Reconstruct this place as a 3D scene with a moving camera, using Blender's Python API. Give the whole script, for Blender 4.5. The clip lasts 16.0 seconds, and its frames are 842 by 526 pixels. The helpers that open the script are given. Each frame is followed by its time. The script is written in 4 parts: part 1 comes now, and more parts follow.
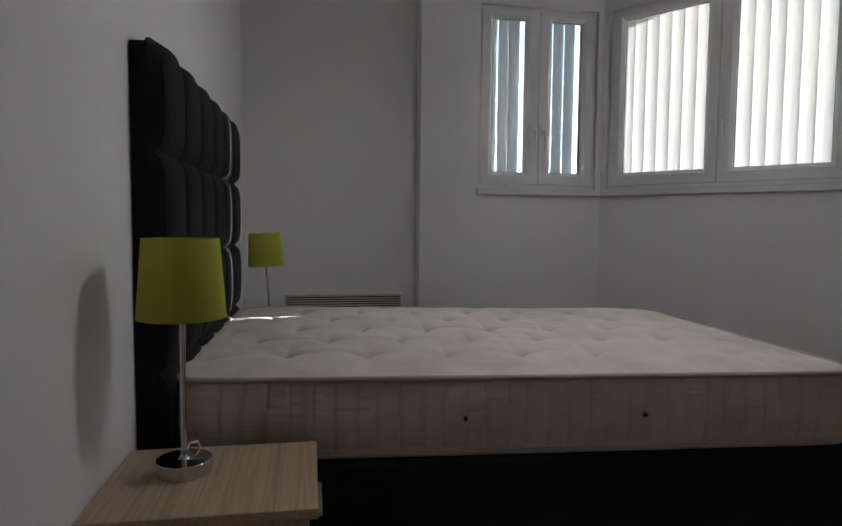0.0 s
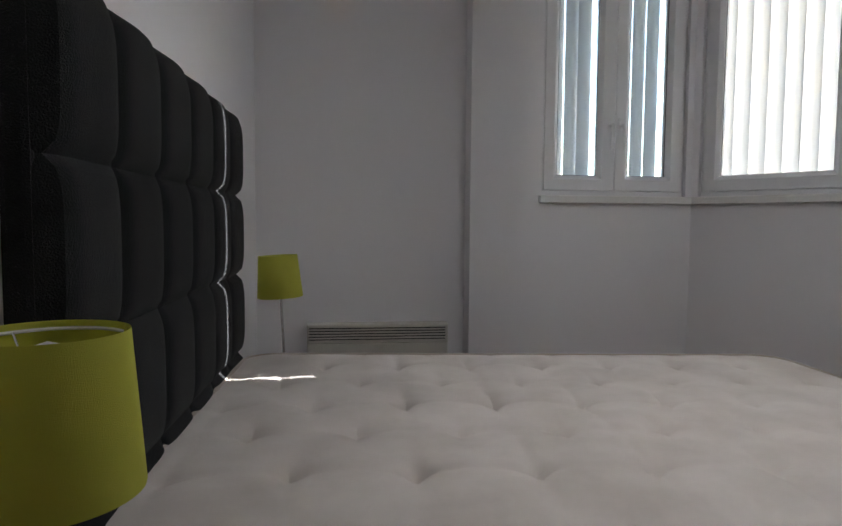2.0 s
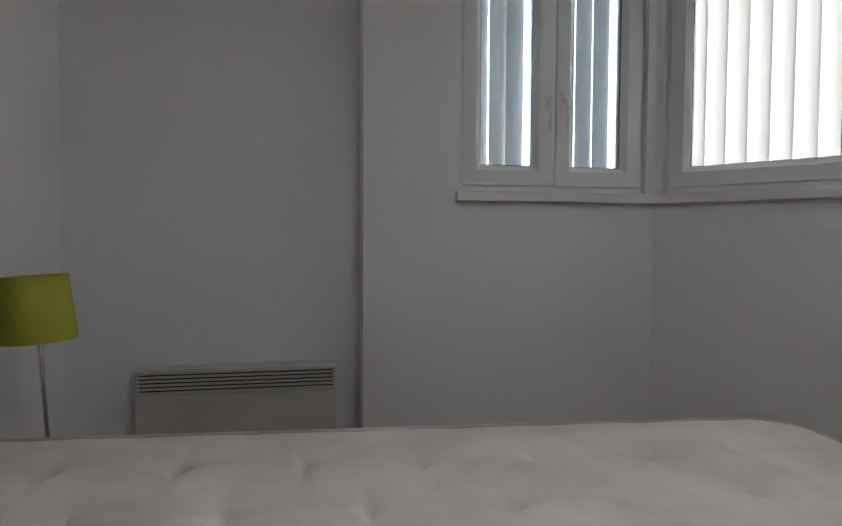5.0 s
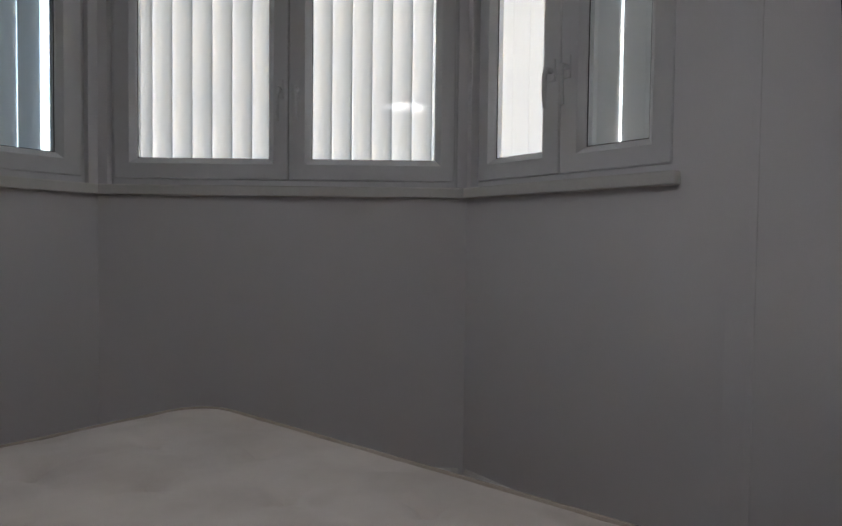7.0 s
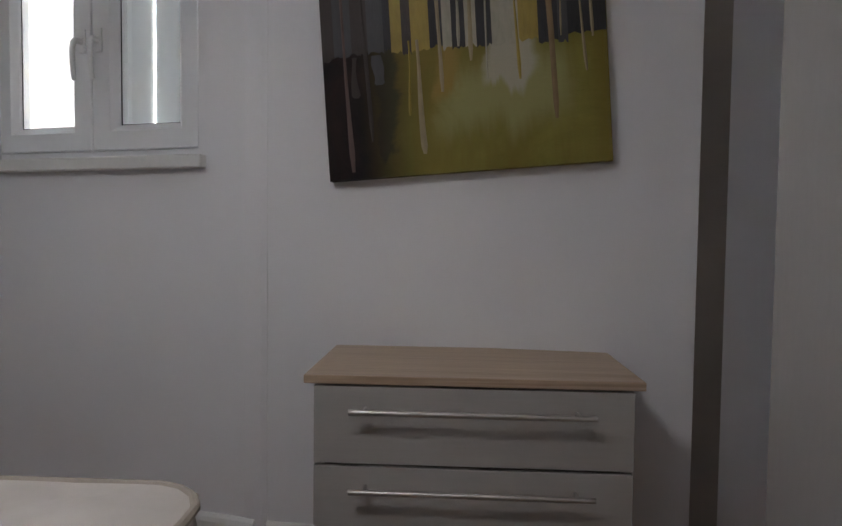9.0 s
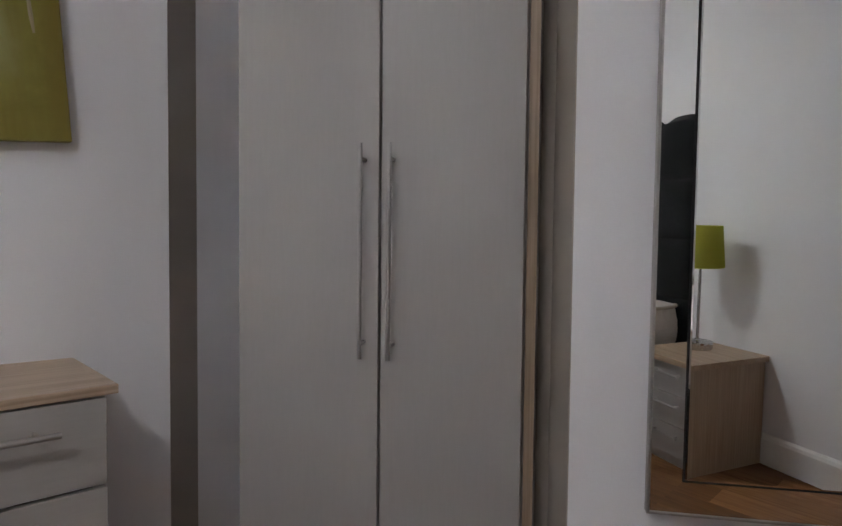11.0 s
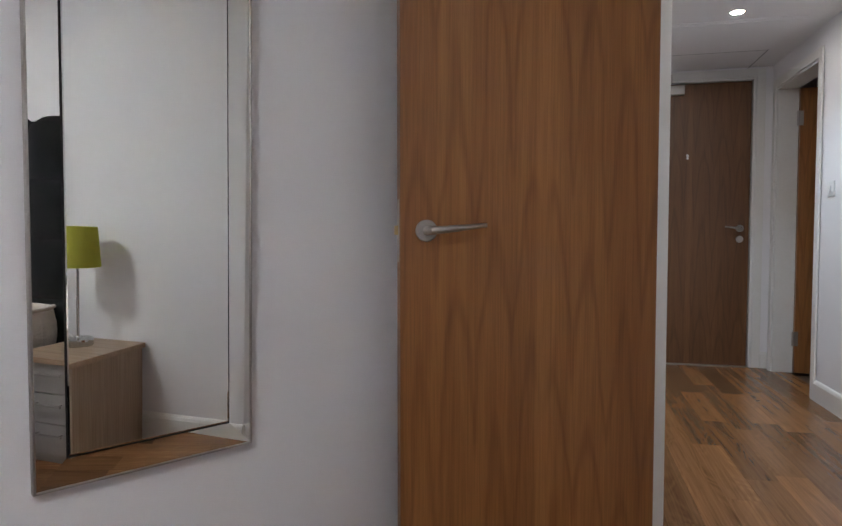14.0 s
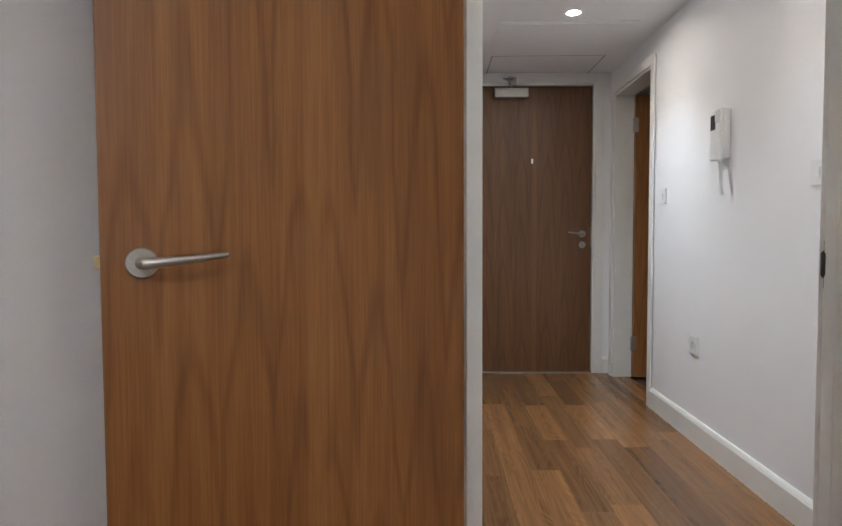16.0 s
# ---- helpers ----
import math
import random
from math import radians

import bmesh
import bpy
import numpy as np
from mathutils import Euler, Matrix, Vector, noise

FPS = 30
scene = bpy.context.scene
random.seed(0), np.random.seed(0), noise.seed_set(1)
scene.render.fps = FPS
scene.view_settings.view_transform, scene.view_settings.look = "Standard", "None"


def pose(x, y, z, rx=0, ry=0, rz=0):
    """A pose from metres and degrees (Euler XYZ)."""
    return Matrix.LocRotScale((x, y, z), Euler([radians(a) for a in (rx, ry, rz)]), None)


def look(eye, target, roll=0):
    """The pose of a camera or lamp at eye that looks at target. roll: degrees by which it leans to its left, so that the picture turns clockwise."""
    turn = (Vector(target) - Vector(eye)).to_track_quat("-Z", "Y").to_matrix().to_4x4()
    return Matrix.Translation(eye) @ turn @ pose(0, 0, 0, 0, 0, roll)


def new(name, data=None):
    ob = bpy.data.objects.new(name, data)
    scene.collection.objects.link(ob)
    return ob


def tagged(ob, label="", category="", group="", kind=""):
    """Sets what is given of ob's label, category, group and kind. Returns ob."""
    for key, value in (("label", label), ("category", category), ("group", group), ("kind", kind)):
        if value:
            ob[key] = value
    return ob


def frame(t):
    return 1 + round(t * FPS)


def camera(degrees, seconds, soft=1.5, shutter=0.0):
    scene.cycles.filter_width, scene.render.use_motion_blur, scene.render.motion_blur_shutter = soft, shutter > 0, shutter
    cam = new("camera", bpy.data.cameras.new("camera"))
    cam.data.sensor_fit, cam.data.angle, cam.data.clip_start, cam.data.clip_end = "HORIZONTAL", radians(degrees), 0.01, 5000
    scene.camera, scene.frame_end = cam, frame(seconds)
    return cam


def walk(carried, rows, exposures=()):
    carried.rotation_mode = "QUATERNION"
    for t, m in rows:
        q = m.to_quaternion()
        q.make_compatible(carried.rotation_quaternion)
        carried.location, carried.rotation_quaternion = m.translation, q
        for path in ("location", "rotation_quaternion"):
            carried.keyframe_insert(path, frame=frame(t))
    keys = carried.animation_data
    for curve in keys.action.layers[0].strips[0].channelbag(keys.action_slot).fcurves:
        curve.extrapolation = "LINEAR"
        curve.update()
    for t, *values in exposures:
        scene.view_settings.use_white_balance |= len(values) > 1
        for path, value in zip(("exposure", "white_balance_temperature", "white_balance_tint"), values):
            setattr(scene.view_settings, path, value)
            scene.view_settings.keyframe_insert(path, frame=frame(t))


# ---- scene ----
cam = camera(68.7, 16.0)
PATH = [
    (0, (0.893, 0.143, 0.968), (1.243, 2.108, 0.838), 0.57),
    (0.5, (0.863, 0.327, 0.988), (1.173, 2.298, 0.856), 0.66),
    (1, (0.823, 0.478, 1.004), (1.109, 2.453, 0.873), 0.69),
    (1.5, (0.849, 0.643, 1.009), (1.114, 2.621, 0.879), 0.52),
    (2, (0.922, 0.842, 1.043), (1.169, 2.822, 0.914), 0.45),
    (2.5, (0.992, 0.959, 1.054), (1.225, 2.942, 0.937), 0.36),
    (3, (1.001, 1.139, 1.054), (1.247, 3.121, 0.937), 0.40),
    (3.2, (1.014, 1.196, 1.055), (1.258, 3.177, 0.935), 0.45),
    (5.3, (1.416, 1.703, 1.012), (1.881, 3.647, 0.929), 0.23),
    (5.5, (1.474, 1.755, 1.026), (2.024, 3.676, 0.934), 0.18),
    (6, (1.516, 1.788, 1.010), (2.453, 3.553, 0.932), 0.53),
    (6.5, (1.544, 1.691, 1.012), (2.863, 3.191, 0.927), 0.64),
    (7, (1.541, 1.590, 0.988), (3.179, 2.736, 0.920), 0.70),
    (7.5, (1.553, 1.502, 0.993), (3.389, 2.293, 0.912), 0.71),
    (8, (1.536, 1.436, 0.976), (3.466, 1.953, 0.894), 0.70),
    (8.5, (1.526, 1.393, 0.958), (3.508, 1.648, 0.878), 0.76),
    (9, (1.507, 1.336, 0.958), (3.505, 1.344, 0.873), 0.67),
    (9.5, (1.531, 1.293, 0.967), (3.505, 0.986, 0.869), 0.74),
    (10, (1.538, 1.255, 0.970), (3.404, 0.541, 0.864), 0.79),
    (10.2, (1.515, 1.231, 0.971), (3.323, 0.383, 0.864), 0.66),
    (12.3, (1.569, 1.482, 0.914), (2.026, -0.464, 0.857), 0.50),
    (12.5, (1.546, 1.487, 0.916), (1.914, -0.478, 0.853), 0.42),
    (13, (1.490, 1.494, 0.938), (1.656, -0.498, 0.868), 0.03),
    (13.5, (1.479, 1.503, 0.966), (1.354, -0.492, 0.876), 0.09),
    (14, (1.446, 1.503, 0.967), (1.137, -0.471, 0.880), -0.00),
    (14.5, (1.406, 1.479, 0.966), (0.944, -0.465, 0.879), -0.07),
    (15, (1.345, 1.428, 0.973), (0.751, -0.480, 0.884), -0.13),
    (15.5, (1.243, 1.318, 1.002), (0.572, -0.564, 0.909), -0.22),
    (16, (1.135, 1.190, 1.026), (0.427, -0.678, 0.933), -0.22),
]
EXPOSURES = [(0, 3.75, 6500, 10), (1.5, 4.0, 6500, 10), (3.2, 4.1, 6500, 10), (5.5, 3.85, 6500, 10), (6.5, 3.5, 6450, 11), (7.0, 3.2, 6450, 11), (8.0, 3.25, 6450, 11), (9.0, 4.1, 6450, 11), (9.5, 4.35, 6450, 11), (10.2, 4.7, 6450, 11), (12.5, 4.78, 6450, 11), (13.5, 4.95, 6450, 11), (14.5, 5.27, 6450, 10), (15, 5.3, 6500, 9), (16, 5.45, 6750, 9)]
walk(cam, [(t, look(eye, target, roll)) for t, eye, target, roll in PATH], EXPOSURES)

# ---- world and sun ----
SUN_AZ, SUN_EL = 100.3, 15.1  # degrees, clockwise from +y, and above the horizon
world = bpy.data.worlds.new("sky")
scene.world = world
world.use_nodes = True
wn = world.node_tree
sky = wn.nodes.new("ShaderNodeTexSky")
sky.sky_type, sky.sun_disc = "NISHITA", False
sky.sun_elevation, sky.sun_rotation = radians(SUN_EL), radians(SUN_AZ)
wn.links.new(sky.outputs[0], wn.nodes["Background"].inputs[0])
wn.nodes["Background"].inputs[1].default_value = 0.10
sun_to = Vector((math.sin(radians(SUN_AZ)) * math.cos(radians(SUN_EL)), math.cos(radians(SUN_AZ)) * math.cos(radians(SUN_EL)), math.sin(radians(SUN_EL))))
sun = new("sun", bpy.data.lights.new("sun", "SUN"))
sun.data.energy, sun.data.angle, sun.data.color = 3.0, radians(0.35), (1.0, 0.985, 0.98)
sun.matrix_world = look(sun_to * 20, (0, 0, 0))


# ---- materials ----
def nodes_of(name):
    m = bpy.data.materials.new(name)
    m.use_nodes = True
    return m, m.node_tree.nodes, m.node_tree.links, m.node_tree.nodes["Principled BSDF"]


def mixed(N, L, fac, a, b):
    """A colour mixed from a to b (each a colour or a socket) by the socket fac."""
    n = N.new("ShaderNodeMix")
    n.data_type = "RGBA"
    L.new(fac, n.inputs[0])
    for socket, value in ((n.inputs[6], a), (n.inputs[7], b)):
        if isinstance(value, tuple):
            socket.default_value = (*value, 1)
        else:
            L.new(value, socket)
    return n.outputs[2]


def noise_of(N, L, scale, stretch=(1, 1, 1), detail=4, rough=0.55, distort=0.0, low=0.35, high=0.65, seed_from=None):
    """Noise on object coordinates, spread between low and high."""
    co = N.new("ShaderNodeTexCoord")
    mp = N.new("ShaderNodeMapping")
    mp.inputs["Scale"].default_value = stretch
    L.new(co.outputs["Object"], mp.inputs[0])
    if seed_from:
        add = N.new("ShaderNodeVectorMath")
        add.operation = "MULTIPLY_ADD"
        add.inputs[1].default_value = (7.3, 3.1, 5.7)
        L.new(seed_from, add.inputs[0])
        L.new(mp.outputs[0], add.inputs[2])
        vector = add.outputs[0]
    else:
        vector = mp.outputs[0]
    n = N.new("ShaderNodeTexNoise")
    n.inputs["Scale"].default_value, n.inputs["Detail"].default_value = scale, detail
    n.inputs["Roughness"].default_value, n.inputs["Distortion"].default_value = rough, distort
    L.new(vector, n.inputs["Vector"])
    r = N.new("ShaderNodeMapRange")
    r.inputs[1].default_value, r.inputs[2].default_value = low, high
    L.new(n.outputs[0], r.inputs[0])
    return r.outputs[0]


def bumped(N, L, bsdf, height, strength, distance=0.002):
    b = N.new("ShaderNodeBump")
    b.inputs["Strength"].default_value, b.inputs["Distance"].default_value = strength, distance
    L.new(height, b.inputs["Height"])
    L.new(b.outputs[0], bsdf.inputs["Normal"])


def plain(name, a, b, rough=0.5, metal=0.0, big=3.0, fine=120.0, bump=0.1, distance=0.001, stretch=(1, 1, 1)):
    """A surface whose colour drifts from a to b in wide patches and in fine grain."""
    m, N, L, P = nodes_of(name)
    wide, grain = noise_of(N, L, big), noise_of(N, L, fine, stretch, 3)
    mean = N.new("ShaderNodeMath")
    mean.operation = "MULTIPLY_ADD"
    mean.inputs[1].default_value = 0.35
    L.new(grain, mean.inputs[0])
    half = N.new("ShaderNodeMath")
    half.operation = "MULTIPLY"
    half.inputs[1].default_value = 0.65
    L.new(wide, half.inputs[0])
    L.new(half.outputs[0], mean.inputs[2])
    L.new(mixed(N, L, mean.outputs[0], a, b), P.inputs["Base Color"])
    P.inputs["Roughness"].default_value, P.inputs["Metallic"].default_value = rough, metal
    if bump:
        bumped(N, L, P, grain, bump, distance)
    return m


def wood(name, dark, mid, light, along="Z", rough=0.35, ring=2.0, random=False, fine=1.0, pull=0.16):
    """Veneer: long streaks and fine pores running along one axis of the object."""
    m, N, L, P = nodes_of(name)
    long = {"X": (pull, 1, 1), "Y": (1, pull, 1), "Z": (1, 1, pull)}[along]
    hair = {"X": (0.02, 1, 1), "Y": (1, 0.02, 1), "Z": (1, 1, 0.02)}[along]
    seed = None
    if random:
        info = N.new("ShaderNodeObjectInfo")
        seed = info.outputs["Random"]
    figure = noise_of(N, L, ring, long, 2, 0.4, 1.2, 0.3, 0.7, seed)
    bands = N.new("ShaderNodeMath")
    bands.operation = "MULTIPLY"
    bands.inputs[1].default_value = 9.0
    L.new(figure, bands.inputs[0])
    wave = N.new("ShaderNodeMath")
    wave.operation = "PINGPONG"
    wave.inputs[1].default_value = 1.0
    L.new(bands.outputs[0], wave.inputs[0])
    streak = noise_of(N, L, 26 * fine, hair, 5, 0.6, 0.0, 0.3, 0.7, seed)
    pores = noise_of(N, L, 180 * fine, hair, 3, 0.6, 0.0, 0.35, 0.6, seed)
    one = mixed(N, L, streak, dark, light)
    two = mixed(N, L, wave.outputs[0], mid, one)
    shade = N.new("ShaderNodeMix")
    shade.data_type, shade.blend_type = "RGBA", "MULTIPLY"
    shade.inputs[0].default_value = 0.45
    L.new(two, shade.inputs[6])
    L.new(mixed(N, L, pores, (0.55, 0.5, 0.46), (1.1, 1.1, 1.1)), shade.inputs[7])
    colour = shade.outputs[2]
    if random:
        tone = N.new("ShaderNodeMix")
        tone.data_type, tone.blend_type = "RGBA", "MULTIPLY"
        tone.inputs[0].default_value = 1.0
        L.new(colour, tone.inputs[6])
        L.new(mixed(N, L, seed, (0.68, 0.66, 0.64), (1.38, 1.32, 1.22)), tone.inputs[7])
        colour = tone.outputs[2]
    L.new(colour, P.inputs["Base Color"])
    P.inputs["Roughness"].default_value = rough
    bumped(N, L, P, pores, 0.12, 0.0006)
    return m


def veneer(name, dark, mid, light, rough=0.36, join=0.31, centre=0.127, period=0.095):
    """Veneer bookmatched about an upright join: nested arches on both sides of it, a plain pale strip along it, fine pores."""
    m, N, L, P = nodes_of(name)
    co, xyz = N.new("ShaderNodeTexCoord"), N.new("ShaderNodeSeparateXYZ")
    L.new(co.outputs["Object"], xyz.inputs[0])

    def math_of(kind, a, value=None, third=None):
        n = N.new("ShaderNodeMath")
        n.operation = kind
        for k, v in enumerate((a, value, third)):
            if v is None:
                continue
            if isinstance(v, (int, float)):
                n.inputs[k].default_value = v
            else:
                L.new(v, n.inputs[k])
        return n.outputs[0]

    sway = noise_of(N, L, 2.2, (1, 1, 0.5), 3, 0.5, 0.0, 0.25, 0.75)
    apart = math_of("ABSOLUTE", math_of("SUBTRACT", xyz.outputs[0], join))
    off = math_of("PINGPONG", math_of("MULTIPLY_ADD", sway, 0.016, math_of("SUBTRACT", apart, centre + 0.008)), period / 2)
    arch = math_of("MULTIPLY", math_of("POWER", off, 1.5), 36.0)
    rise = math_of("ADD", math_of("MULTIPLY_ADD", apart, 2.1, math_of("MULTIPLY_ADD", sway, 0.55, xyz.outputs[2])), arch)
    ring_ = math_of("PINGPONG", math_of("MULTIPLY", rise, 4.0), 1.0)
    hair = noise_of(N, L, 34.0, (1, 1, 0.025), 5, 0.65, 0.0, 0.3, 0.7)
    pores = noise_of(N, L, 230.0, (1, 1, 0.02), 3, 0.6, 0.0, 0.38, 0.62)
    wide = noise_of(N, L, 6.0, (1, 1, 0.06), 3, 0.5, 0.0, 0.3, 0.7)
    base = mixed(N, L, wide, mid, light)
    lines = N.new("ShaderNodeMapRange")
    lines.interpolation_type = "SMOOTHSTEP"
    lines.inputs[1].default_value, lines.inputs[2].default_value, lines.inputs[3].default_value, lines.inputs[4].default_value = 0.0, 0.40, 0.34, 0.0
    L.new(ring_, lines.inputs[0])
    base = mixed(N, L, lines.outputs[0], base, dark)
    base = mixed(N, L, math_of("MULTIPLY", hair, 0.45), base, dark)
    strip = N.new("ShaderNodeMapRange")
    strip.interpolation_type = "SMOOTHSTEP"
    strip.inputs[1].default_value, strip.inputs[2].default_value, strip.inputs[3].default_value, strip.inputs[4].default_value = 0.012, 0.024, 0.55, 0.0
    L.new(apart, strip.inputs[0])
    base = mixed(N, L, strip.outputs[0], base, light)
    tone = N.new("ShaderNodeMix")
    tone.data_type, tone.blend_type = "RGBA", "MULTIPLY"
    tone.inputs[0].default_value = 0.4
    L.new(base, tone.inputs[6])
    L.new(mixed(N, L, pores, (0.6, 0.56, 0.52), (1.1, 1.1, 1.1)), tone.inputs[7])
    L.new(tone.outputs[2], P.inputs["Base Color"])
    P.inputs["Roughness"].default_value = rough
    bumped(N, L, P, pores, 0.1, 0.0005)
    return m


def cloth(name, a, b, scale=900.0, rough=0.95, bump=0.5, sheen=0.2, through_light=0.0):
    m, N, L, P = nodes_of(name)
    weave, wide = noise_of(N, L, scale, (1, 1, 1), 2), noise_of(N, L, 5.0, (1, 1, 1), 5)
    L.new(mixed(N, L, wide, a, b), P.inputs["Base Color"])
    P.inputs["Roughness"].default_value, P.inputs["Sheen Weight"].default_value = rough, sheen
    P.inputs["Specular IOR Level"].default_value = 0.2
    bumped(N, L, P, weave, bump, 0.0008)
    if through_light:
        t, mix, out = N.new("ShaderNodeBsdfTranslucent"), N.new("ShaderNodeMixShader"), N["Material Output"]
        t.inputs[0].default_value = (*b, 1)
        mix.inputs[0].default_value = through_light
        L.new(P.outputs[0], mix.inputs[1])
        L.new(t.outputs[0], mix.inputs[2])
        L.new(mix.outputs[0], out.inputs[0])
    return m


def glow(name, colour, strength):
    m, N, L, P = nodes_of(name)
    P.inputs["Base Color"].default_value = (0.8, 0.8, 0.8, 1)
    P.inputs["Emission Color"].default_value = (*colour, 1)
    P.inputs["Emission Strength"].default_value = strength
    return m


def pane_glass():
    m, N, L, P = nodes_of("window glass")
    edge, power, share, clear, gloss, mix = (N.new("ShaderNode" + k) for k in ("LayerWeight", "Math", "Math", "BsdfTransparent", "BsdfGlossy", "MixShader"))
    power.operation, share.operation = "POWER", "MULTIPLY_ADD"
    edge.inputs[0].default_value, power.inputs[1].default_value = 0.5, 5.0
    share.inputs[1].default_value, share.inputs[2].default_value = 0.9, 0.022
    clear.inputs[0].default_value = (0.95, 0.965, 0.96, 1)
    gloss.inputs["Roughness"].default_value = 0.01
    L.new(edge.outputs["Facing"], power.inputs[0])
    L.new(power.outputs[0], share.inputs[0])
    L.new(share.outputs[0], mix.inputs[0])
    L.new(clear.outputs[0], mix.inputs[1])
    L.new(gloss.outputs[0], mix.inputs[2])
    L.new(mix.outputs[0], N["Material Output"].inputs[0])
    return m


PAINT = plain("white wall paint", (0.80, 0.79, 0.805), (0.84, 0.83, 0.845), 0.7, 0, 1.3, 260, 0.10, 0.0008)
# Even taupe, darker than PAINT, for the alcove sides and gap sheet.
TAUPE = plain("taupe surface", (0.33, 0.292, 0.25), (0.38, 0.335, 0.288), 0.7, 0, 1.3, 260, 0.10, 0.0008)
CEILING = plain("white ceiling paint", (0.82, 0.82, 0.83), (0.86, 0.86, 0.87), 0.85, 0, 1.0, 200, 0.15)
GLOSS = plain("white gloss trim", (0.74, 0.73, 0.70), (0.80, 0.79, 0.77), 0.35, 0, 4, 60, 0.05)
UPVC = plain("white window plastic", (0.76, 0.76, 0.77), (0.80, 0.80, 0.81), 0.3, 0, 3, 60, 0.03)
GLASS = pane_glass()
SLAT = cloth("white blind fabric", (0.66, 0.67, 0.685), (0.70, 0.71, 0.725), 700, 0.9, 0.3, 0.0, 0.096)
CREAM = plain("cream laminate", (0.44, 0.418, 0.40), (0.475, 0.453, 0.435), 0.42, 0, 2.5, 140, 0.05, 0.0004, (1, 1, 0.08))
OAK = wood("light oak laminate", (0.36, 0.25, 0.16), (0.47, 0.34, 0.23), (0.55, 0.42, 0.30), "Y", 0.4, 3.0, pull=0.1)
OAK_UP = wood("light oak laminate upright", (0.36, 0.26, 0.17), (0.45, 0.34, 0.24), (0.52, 0.41, 0.30), "Z", 0.45, 3.0, pull=0.1)
WALNUT = veneer("walnut veneer", (0.125, 0.045, 0.014), (0.300, 0.122, 0.039), (0.395, 0.172, 0.055))
WALNUT_DARK = veneer("dark walnut veneer", (0.070, 0.030, 0.013), (0.165, 0.073, 0.029), (0.228, 0.105, 0.042), 0.42, 0.80, 0.10, 0.13)
PLANK = wood("walnut floor plank", (0.125, 0.057, 0.024), (0.215, 0.106, 0.046), (0.30, 0.155, 0.070), "X", 0.26, 5.0, True, 0.8, 0.3)
UNDER = plain("dark floor joint", (0.06, 0.035, 0.02), (0.09, 0.05, 0.03), 0.8)
STEEL = plain("brushed steel", (0.44, 0.42, 0.40), (0.54, 0.52, 0.50), 0.42, 1.0, 6, 300, 0.08, 0.0003)
CHROME = plain("chrome", (0.62, 0.62, 0.62), (0.68, 0.68, 0.68), 0.1, 1.0, 6, 200, 0)
BRASS = plain("worn brass", (0.55, 0.42, 0.22), (0.66, 0.52, 0.3), 0.35, 1.0, 8, 200, 0.05)
BLACK_CLOTH = cloth("black woven upholstery", (0.0088, 0.0094, 0.0105), (0.0165, 0.0172, 0.0185), 380, 0.95, 1.0, 0.05)
TICKING = cloth("cream mattress ticking", (0.60, 0.545, 0.50), (0.70, 0.645, 0.60), 600, 0.95, 0.5, 0.1)
PIPING = cloth("beige mattress piping", (0.42, 0.36, 0.30), (0.48, 0.42, 0.36), 800, 0.95, 0.4, 0.1)
LIME = cloth("lime green lampshade", (0.55, 0.55, 0.085), (0.61, 0.61, 0.105), 900, 0.9, 0.4, 0.0, 0.3)
WHITE_PLASTIC = plain("white plastic", (0.74, 0.74, 0.74), (0.79, 0.79, 0.79), 0.35, 0, 5, 80, 0.03)
GREY_PLASTIC = plain("grey plastic", (0.30, 0.30, 0.31), (0.36, 0.36, 0.37), 0.4, 0, 5, 80, 0.03)
DARK = plain("dark void", (0.012, 0.012, 0.012), (0.02, 0.02, 0.02), 0.7)
MIRROR = plain("silvered glass", (0.86, 0.88, 0.86), (0.88, 0.90, 0.88), 0.0, 1.0, 2, 40, 0)
HEATER = plain("off-white enamel", (0.56, 0.54, 0.49), (0.61, 0.59, 0.54), 0.4, 0, 3, 90, 0.04)
PENDANT_GLOW = glow("lit pendant diffuser", (0.985, 0.98, 1.0), 1.5)
SPOT_GLOW = glow("lit downlight", (1.0, 0.97, 0.93), 12.0)


# ---- mesh helpers ----
def part(name, bm, material, parent=None, label="", smooth=False):
    me = bpy.data.meshes.new(name)
    bmesh.ops.recalc_face_normals(bm, faces=bm.faces)
    bm.to_mesh(me)
    bm.free()
    me.materials.append(material)
    if smooth:
        for p in me.polygons:
            p.use_smooth = True
        me.set_sharp_from_angle(angle=radians(38))
    ob = new(name, me)
    ob.parent = parent
    return tagged(ob, label)


def thing(name, m, label, category, group="", kind=""):
    ob = new(name)
    ob.empty_display_size = 0.1
    ob.matrix_world = m
    return tagged(ob, label, category, group, kind)


def box(x0, x1, y0, y1, z0, z1, bevel=0.0, bm=None, segments=2):
    out = bm or bmesh.new()
    vs = [out.verts.new((x, y, z)) for x in (x0, x1) for y in (y0, y1) for z in (z0, z1)]
    fs = [out.faces.new([vs[i] for i in q]) for q in ((0, 1, 3, 2), (4, 6, 7, 5), (0, 4, 5, 1), (2, 3, 7, 6), (0, 2, 6, 4), (1, 5, 7, 3))]
    if bevel:
        bmesh.ops.bevel(out, geom=list({e for f in fs for e in f.edges}), offset=bevel, segments=segments, affect="EDGES", profile=0.6)
    return out


